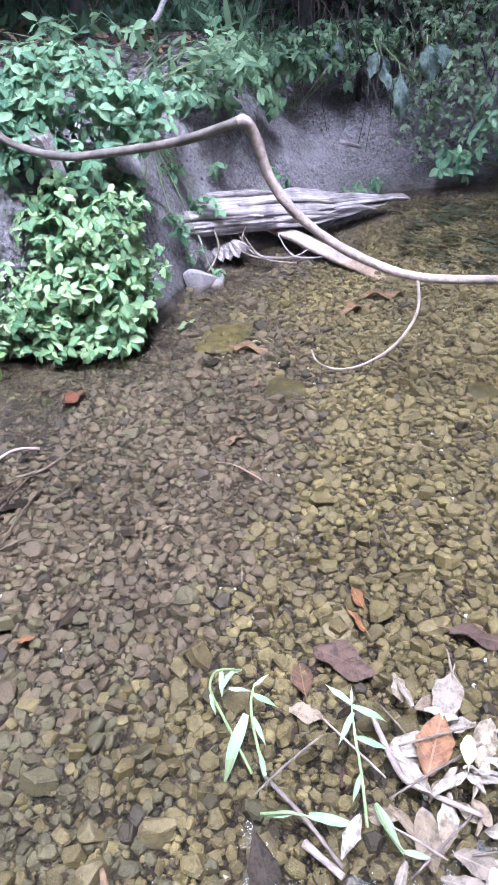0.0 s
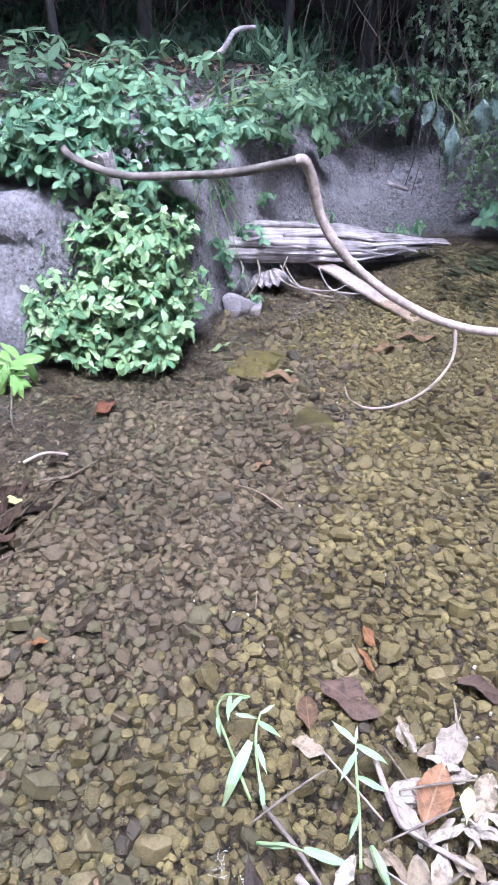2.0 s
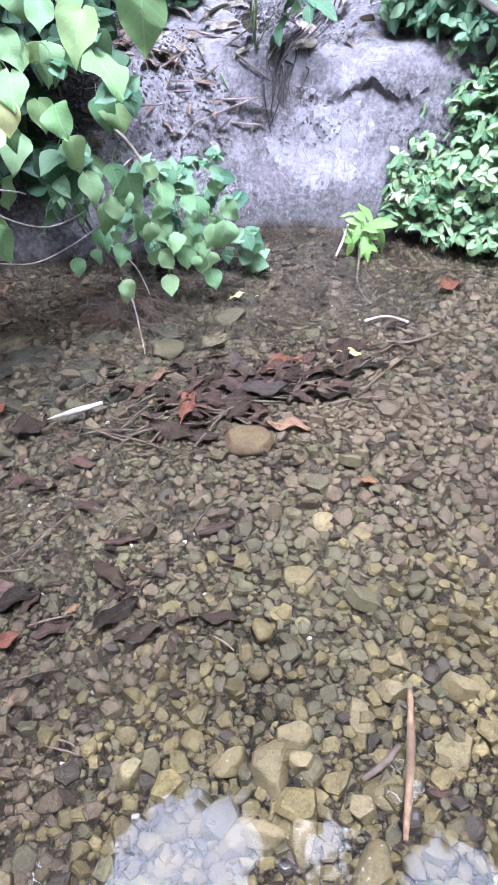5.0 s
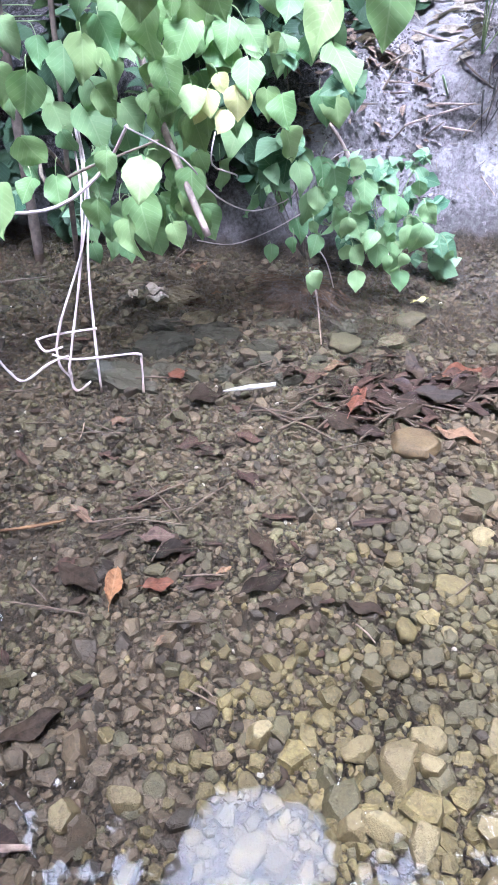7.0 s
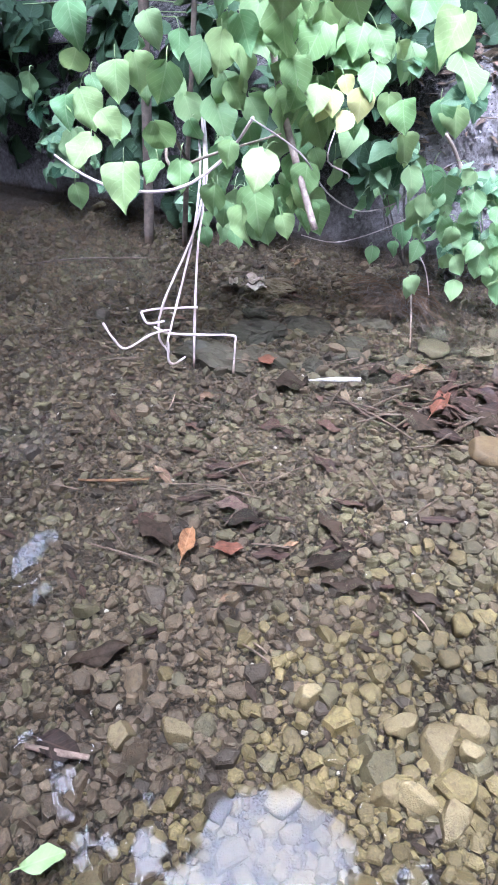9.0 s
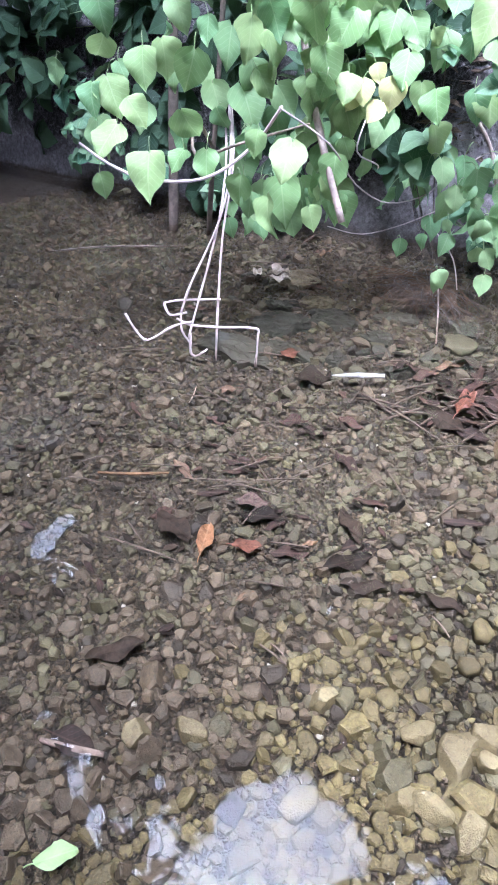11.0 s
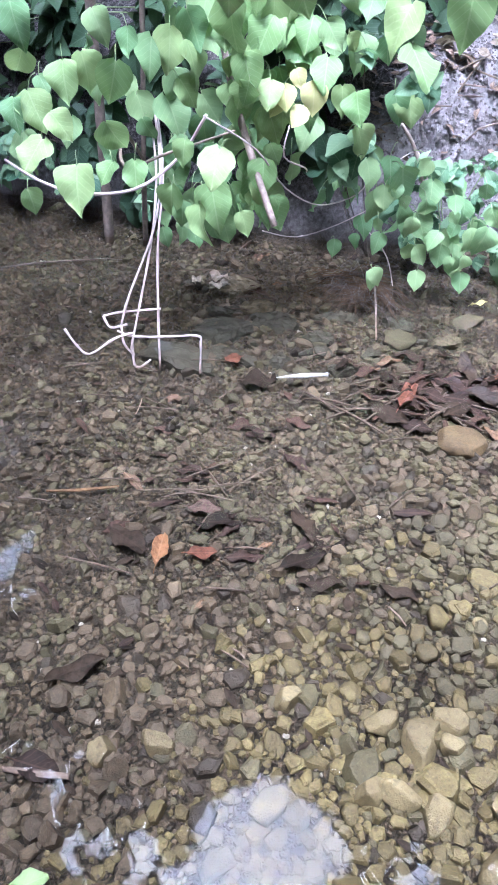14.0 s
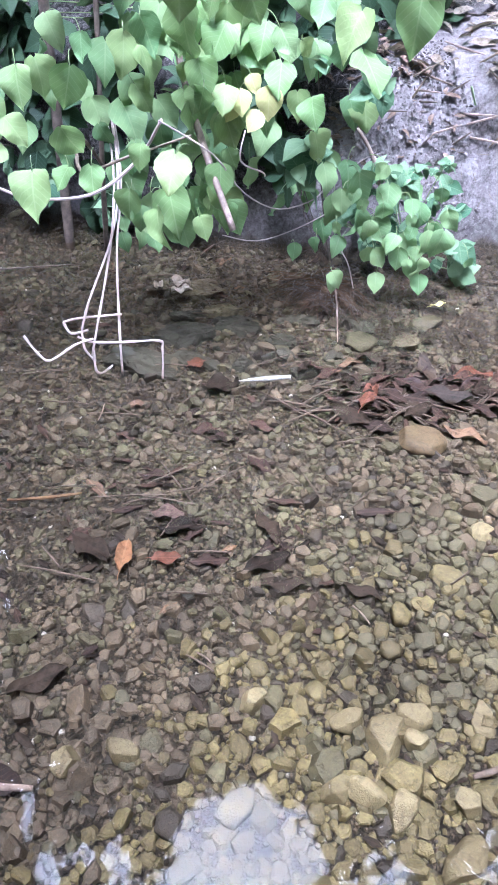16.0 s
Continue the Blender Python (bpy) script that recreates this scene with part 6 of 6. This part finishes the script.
# crumbs of soil on the bank's face, one joined mesh
crumbs = np.random.RandomState(8)
rows, cols = np.where((ZZ > 0.06) & (ZZ < 1.0) & (XX > -2.5) & (XX < 1.2) & (YY < 6.2) & (waves(XX, YY + ZZ, 5, 41) > 0.0))
near_ = [np.exp(-((XX[rows, cols] - c) / w) ** 2) for c, w in ((-1.45, 0.28), (-2.25, 0.22))]
for material, count, odds, word in ((CRUMB, 1500, 0.015 + 1.6 * near_[0] * (ZZ[rows, cols] < 0.5) + 0.9 * near_[1], "crumbs of dark grey soil on the bank"), (CLAY, 3600, 1.0 + 0 * near_[0], "clods of pale grey clay on the bank")):
    pick = crumbs.choice(len(rows), count, replace=False, p=odds / odds.sum())
    cv, cf, start = [], [], 0
    for i in pick:
        at = SHEET[rows[i], cols[i]]
        v, f = GRIT[crumbs.randint(len(GRIT))]
        size = crumbs.uniform(0.004, 0.011) * (1 + 1.2 * crumbs.rand() ** 6)
        turn = np.array(Euler(crumbs.uniform(0, 6, 3)).to_matrix())
        cv.append((v * size) @ turn.T + at)
        cf.extend([tuple(j + start for j in face) for face in f])
        start += len(v)
    tagged(under(new("soil_crumbs", mesh_of("soil_crumbs", np.concatenate(cv), cf, material, False)), ground), word, kind="stuff")

for n in range(22):
    q = random.Random(1200 + n)
    x, z = q.uniform(-2.55, -2.02), q.uniform(0.45, 0.95)
    p, a, l = on_face(x, z) + Vector((0, -0.012, 0.005)), q.gauss(0.2, 0.6), q.uniform(0.05, 0.16)
    d = Vector((math.cos(a), 0.35 * math.cos(a), math.sin(a))) * l
    tagged(new("stick", tube("stick", [p - d, p + Vector((0, -0.006, 0)), p + d], [0.004, 0.0055, 0.003], (WOOD_PALE, WOOD_BARK, STEM_DRY)[n % 3], 6, 0.15, 970 + n)), "dry stick caught on the crumbling bank", "stick", "sticks on the bank")

# straw, rootlets and leaf scraps
straw = random.Random(71)
sv, sf = [], []
for n in range(150):
    x, z = straw.choice((straw.gauss(-1.95, 0.25), straw.gauss(-1.5, 0.2), straw.uniform(-0.3, 0.6))), straw.uniform(0.15, 0.95)
    p = on_face(min(x, 0.7), z)
    a, l = straw.uniform(0, 3.14), straw.uniform(0.015, 0.06)
    d = Vector((math.cos(a), 0.25, math.sin(a))) * l
    v, f = tube_data([p - d + Vector((0, -0.006, 0)), p + Vector((0, -0.009, 0)), p + d + Vector((0, -0.004, 0))], [0.0009, 0.0013, 0.0007], 4)
    sf += [tuple(q + len(sv) for q in face) for face in f]
    sv += v
tagged(under(new("straw", mesh_of("straw", sv, sf, STEM_DRY)), ground), "dry straw and rootlets on the clay face", kind="stuff")
for material, count, word, seed in ((DEAD_DARK, 800, "blackened scraps of leaf on the bed", 72), (DEAD_WET, 200, "brown scraps of leaf on the bed", 73)):
    q, poses = random.Random(seed), []
    while len(poses) < count:
        x, y = q.uniform(-3.0, 0.8), q.uniform(-0.3, 3.8)
        if shore_distance(x, y) < -0.05 and q.random() < 0.25 + 0.75 * float(smooth(-0.8, -1.8, x)):
            a = q.gauss(0.8, 0.9)
            poses.append(leaf_pose((x, y, lie(x, y) + 0.017), (math.cos(a), math.sin(a), q.gauss(0, 0.08)), (q.gauss(0, 0.2), q.gauss(0, 0.2), 1), q.uniform(0.02, 0.06)))
    tagged(under(new("leaf_scraps", joined_leaves("leaf_scraps", poses, "lance", material, seed)), ground), word, kind="stuff")

# ---- debris and sprigs in the nearest shallows ----
def sprig(name, pts, leaves, label, seed):
    ob = base(name, pts[0], label, "sprig", "green sprigs in the shallows")
    part("stem", tube("stem", pts, [0.004] + [0.0035] * (len(pts) - 2) + [0.0015], STEM_GREEN, 6, 0.05, seed), ob)
    kinds = leaf_meshes("leaf", "blade", LEAF_PALE, 3, 0.3, 0.3, 0.5, seed, 8)
    for n, (x, y, z, tx, ty, tz, s) in enumerate(leaves):
        part("leaf", kinds[n % 3], ob, leaf_pose((x, y, z), (tx, ty, tz), (0, -0.3, 1), s))


sprig("sprig", [(0.335, 0.945, 0.030), (0.328, 1.044, 0.060), (0.317, 1.120, 0.090), (0.311, 1.182, 0.117)],
      [(0.311, 1.182, 0.117, -0.76, 0.65, 0.04, 0.082), (0.311, 1.182, 0.117, 0.05, 0.82, 0.57, 0.040), (0.312, 1.176, 0.115, 0.97, -0.19, -0.17, 0.091), (0.315, 1.165, 0.110, -0.46, -0.80, -0.38, 0.080), (0.319, 1.114, 0.090, 0.97, -0.21, -0.12, 0.081), (0.326, 1.044, 0.060, -0.33, -0.93, -0.16, 0.061)], "upright green sprig with narrow paired leaves", 800)
sprig("sprig", [(0.077, 1.052, 0.030), (0.008, 1.159, 0.060), (-0.035, 1.224, 0.100), (-0.017, 1.255, 0.130), (0.044, 1.259, 0.130)],
      [(-0.008, 1.260, 0.130, 0.04, -0.82, -0.57, 0.070), (0.025, 1.262, 0.130, -0.59, -0.68, -0.44, 0.068), (0.044, 1.259, 0.130, -0.97, -0.14, -0.18, 0.055), (0.012, 1.225, 0.100, 1.00, -0.04, 0.00, 0.057), (-0.033, 1.208, 0.100, 0.30, -0.77, -0.56, 0.053)], "wilting green sprig arched over the gravel", 810)
sprig("sprig", [(0.114, 1.034, 0.030), (0.080, 1.132, 0.060), (0.069, 1.194, 0.090), (0.076, 1.235, 0.110)],
      [(0.074, 1.227, 0.110, 0.75, 0.63, 0.20, 0.049), (0.068, 1.214, 0.100, 0.93, -0.26, -0.26, 0.075), (0.058, 1.170, 0.080, -0.32, -0.93, -0.19, 0.161), (0.076, 1.163, 0.080, 0.47, -0.84, -0.28, 0.070), (0.096, 1.089, 0.050, 0.25, -0.96, -0.15, 0.067)], "small green sprig with a long pale leaf", 815)
sprig("bamboo_leaf", [(0.105, 0.954, 0.050), (0.168, 0.954, 0.060), (0.222, 0.951, 0.050)], [(0.210, 0.954, 0.055, 0.99, -0.13, -0.04, 0.114), (0.180, 0.957, 0.055, -1.00, -0.07, -0.07, 0.075)], "fallen green bamboo leaf on the debris", 820)
sprig("bamboo_leaf", [(0.355, 0.982, 0.060), (0.377, 0.927, 0.060), (0.409, 0.889, 0.050)], [(0.355, 0.982, 0.060, 0.47, -0.88, -0.09, 0.106), (0.403, 0.893, 0.050, 0.98, -0.17, 0.00, 0.069)], "fallen green bamboo leaf on the debris", 830)
debris = base("debris_heap", (0.55, 1.0, 0.0), "tangle of dead leaves, stalks and twigs in the shallows", "debris")
q = random.Random(31)
pale_kinds = leaf_meshes("leaf", "lance", DEAD_PALE, 2, 0.3, 0.3, 1.2, 840, 7, 0.25) + leaf_meshes("leaf", "oval", DEAD_PALE, 1, 0.3, 0.3, 1.2, 845, 7, 0.25) + leaf_meshes("leaf", "lance", DEAD_PALE, 1, 0.3, 0.3, 1.2, 847, 7, 0.25) + leaf_meshes("leaf", "blade", DEAD_PALE, 2, 0.3, 0.2, 1.0, 850, 7)
for n in range(74):
    x, y, a = q.gauss(0.62, 0.13), q.gauss(1.05, 0.14), q.uniform(0, 6.28)
    part("leaf", pale_kinds[n % 6], debris, leaf_pose((x, y, 0.02 + 0.05 * q.random()), (math.cos(a), math.sin(a), q.gauss(0, 0.1)), (q.gauss(0, 0.25), q.gauss(0, 0.25), 1), q.uniform(0.05, 0.13)))
for n in range(15):
    x, y, a, l = q.gauss(0.6, 0.13), q.gauss(1.05, 0.14), q.uniform(0, 3.14), q.uniform(0.05, 0.13)
    z = 0.03 + 0.05 * q.random()
    part("twig", tube("twig", [(x - l * math.cos(a), y - l * math.sin(a), z), (x, y, z + 0.006), (x + l * math.cos(a), y + l * math.sin(a), z + q.gauss(0, 0.01))], [0.0025, 0.0032, 0.0022], (WOOD_PALE, STEM_DRY, WOOD_BARK)[n % 3], 5, 0.15, 860 + n), debris)
stick([(0.36, 1.2, 0.05), (0.4, 1.08, 0.06), (0.44, 1.03, 0.05), (0.58, 0.97, 0.05)], [0.006, 0.008, 0.007, 0.005], WOOD_PALE, "forked pale twig in the debris", 890, "twig")
stick([(0.2, 0.9, 0.05), (0.28, 0.84, 0.05)], [0.009, 0.007], WOOD_PALE, "short bleached stick in the shallows", 891)
stick([(0.11, 1.04, 0.04), (0.2, 0.95, 0.05), (0.28, 0.86, 0.04)], [0.005, 0.005, 0.004], WOOD_BARK, "brown stem under the sprig", 892, "twig")

# ---- gravel: the nearest pebbles singly, the rest joined ----
rng = np.random.RandomState(4)
cell, grid, laid = 0.06, {}, []


def room(x, y, rad, slack):
    i, j = int(x / cell), int(y / cell)
    for a in (-1, 0, 1):
        for b in (-1, 0, 1):
            for (px, py, pr) in grid.get((i + a, j + b), ()):
                if (px - x) ** 2 + (py - y) ** 2 < ((pr + rad) * slack) ** 2:
                    return False
    return True


def coarse(x, y):
    """How gravelly the bed is: silt along the bank and at the far end, coarse gravel in the run."""
    d = shore_distance(x, y)
    run = (1 - 0.45 * smooth(-0.85, -1.4, x)) * smooth(0.05, 0.75, -d - 0.5 * smooth(-0.5, -1.2, x) - 0.3 * smooth(-1.9, -2.5, x))
    return np.clip(0.08 + 0.95 * run + 0.3 * waves(x, y, 3, 12), 0.26 + 0.24 * smooth(-1.45, -1.85, x), 1)


for lo, hi, tries, slack in ((0.030, 0.042, 520, 0.95), (0.021, 0.030, 9000, 0.8), (0.013, 0.021, 70000, 0.66), (0.006, 0.012, 170000, 0.64)):
    px, py, pr = rng.uniform(-4.3, 1.9, tries), rng.uniform(-0.45, 5.6, tries), rng.uniform(lo, hi, tries)
    seen = (px < 0.9 + 0.25 * py) & (py > -0.45 + 0.0 * px) & (shore_distance(px, py) < -0.03) & (rng.rand(tries) < coarse(px, py) * (1 if hi < 0.02 else 0.25 + 0.75 * smooth(-1.6, -0.4, px + 0.3 * waves(px, py, 2.5, 14))))
    for x, y, rad in zip(px[seen], py[seen], pr[seen]):
        if room(x, y, rad, slack):
            grid.setdefault((int(x / cell), int(y / cell)), []).append((x, y, rad))
            laid.append((x, y, rad))
laid = np.array(laid)
lz, grade = land(laid[:, 0], laid[:, 1]), coarse(laid[:, 0], laid[:, 1])
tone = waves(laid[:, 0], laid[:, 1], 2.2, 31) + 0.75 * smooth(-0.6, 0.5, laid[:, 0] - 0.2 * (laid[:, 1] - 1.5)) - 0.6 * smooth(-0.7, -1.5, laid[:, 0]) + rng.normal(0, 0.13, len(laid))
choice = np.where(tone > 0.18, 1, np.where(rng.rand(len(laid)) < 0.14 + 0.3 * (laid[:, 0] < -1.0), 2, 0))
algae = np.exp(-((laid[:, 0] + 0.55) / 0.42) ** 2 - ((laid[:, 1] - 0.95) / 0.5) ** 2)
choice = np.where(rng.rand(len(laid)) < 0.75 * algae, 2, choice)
# dark stones thicken to the left, putting the weaker light into the gravel
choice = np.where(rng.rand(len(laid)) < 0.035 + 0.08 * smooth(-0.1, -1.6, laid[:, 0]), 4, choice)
choice = np.where((laid[:, 2] < 0.008) & (rng.rand(len(laid)) < 0.02), 3, choice)
near_first = np.argsort(np.hypot(laid[:, 0] + 0.3, laid[:, 1] - 0.6) - 4 * (laid[:, 2] > 0.02))
single = set(near_first[:300].tolist())
MATS = (STONE_BROWN, STONE_OLIVE, STONE_GREEN, STONE_PALE, STONE_DARK_SHADE)
shared = [[mesh_of("pebble", v, f, m, k % 5 == 0) for k, (v, f) in enumerate(STONES)] for m in MATS]
heaps = [([], [], []) for _ in MATS]
for i, (x, y, rad) in enumerate(laid):
    k = int(rng.randint(len(STONES)))
    tilt = Euler((rng.normal(0, 0.2), rng.normal(0, 0.2), rng.uniform(0, 6.28)))
    m = Matrix.Translation((x, y, lz[i] + rad * (rng.uniform(-0.2, 0.45) + 0.6 * (grade[i] - 0.75) + 0.35 * float(smooth(-1.5, -1.8, x))))) @ tilt.to_matrix().to_4x4() @ Matrix.Diagonal((rad * 1.14, rad * 1.14, rad * 1.15, 1))
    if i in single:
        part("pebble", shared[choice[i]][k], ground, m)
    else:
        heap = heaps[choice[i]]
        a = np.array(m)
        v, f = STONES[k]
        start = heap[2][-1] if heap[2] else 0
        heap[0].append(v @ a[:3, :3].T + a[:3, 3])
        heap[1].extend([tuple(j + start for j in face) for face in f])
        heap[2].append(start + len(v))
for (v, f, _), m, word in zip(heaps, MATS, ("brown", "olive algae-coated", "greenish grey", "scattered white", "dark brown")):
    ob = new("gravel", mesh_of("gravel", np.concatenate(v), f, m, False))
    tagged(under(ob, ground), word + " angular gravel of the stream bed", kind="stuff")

# grit between the pebbles, one joined mesh for each tone
# the dark grit puts crevice shade between the stones
for material, count, word in ((STONE_BROWN, 27000, "brown"), (STONE_DARK_SHADE, 15000, "dark brown"), (STONE_PALE, 420, "white")):
    x, y = rng.uniform(-3.6, 1.3, count * 2), rng.uniform(-0.4, 4.4, count * 2)
    keep = (shore_distance(x, y) < -0.01) & (x < 0.9 + 0.25 * y) & (y > -0.6 - 0.4 * x - 1.0)
    x, y = x[keep][:count], y[keep][:count]
    z, size, turn = land(x, y), rng.uniform(0.003, 0.0088, len(x)), rng.uniform(0, 6.283, len(x))
    kind = rng.randint(len(GRIT), size=len(x))
    gv, gf, start = [], [], 0
    for k, (v, f) in enumerate(GRIT):
        s = np.where(kind == k)[0]
        c, d = np.cos(turn[s])[:, None] * size[s][:, None], np.sin(turn[s])[:, None] * size[s][:, None]
        vx, vy, vz = v[:, 0][None], v[:, 1][None], v[:, 2][None]
        pts = np.stack([x[s][:, None] + c * vx - d * vy, y[s][:, None] + d * vx + c * vy, z[s][:, None] + size[s][:, None] * (vz + 0.35)], -1)
        gv.append(pts.reshape(-1, 3))
        offs = start + np.arange(len(s)) * len(v)
        for face in f:
            gf.extend((offs[:, None] + np.array(face)[None]).tolist())
        start += len(s) * len(v)
    tagged(under(new("grit", mesh_of("grit", np.concatenate(gv), gf, material, False)), ground), word + " grit between the pebbles", kind="stuff")
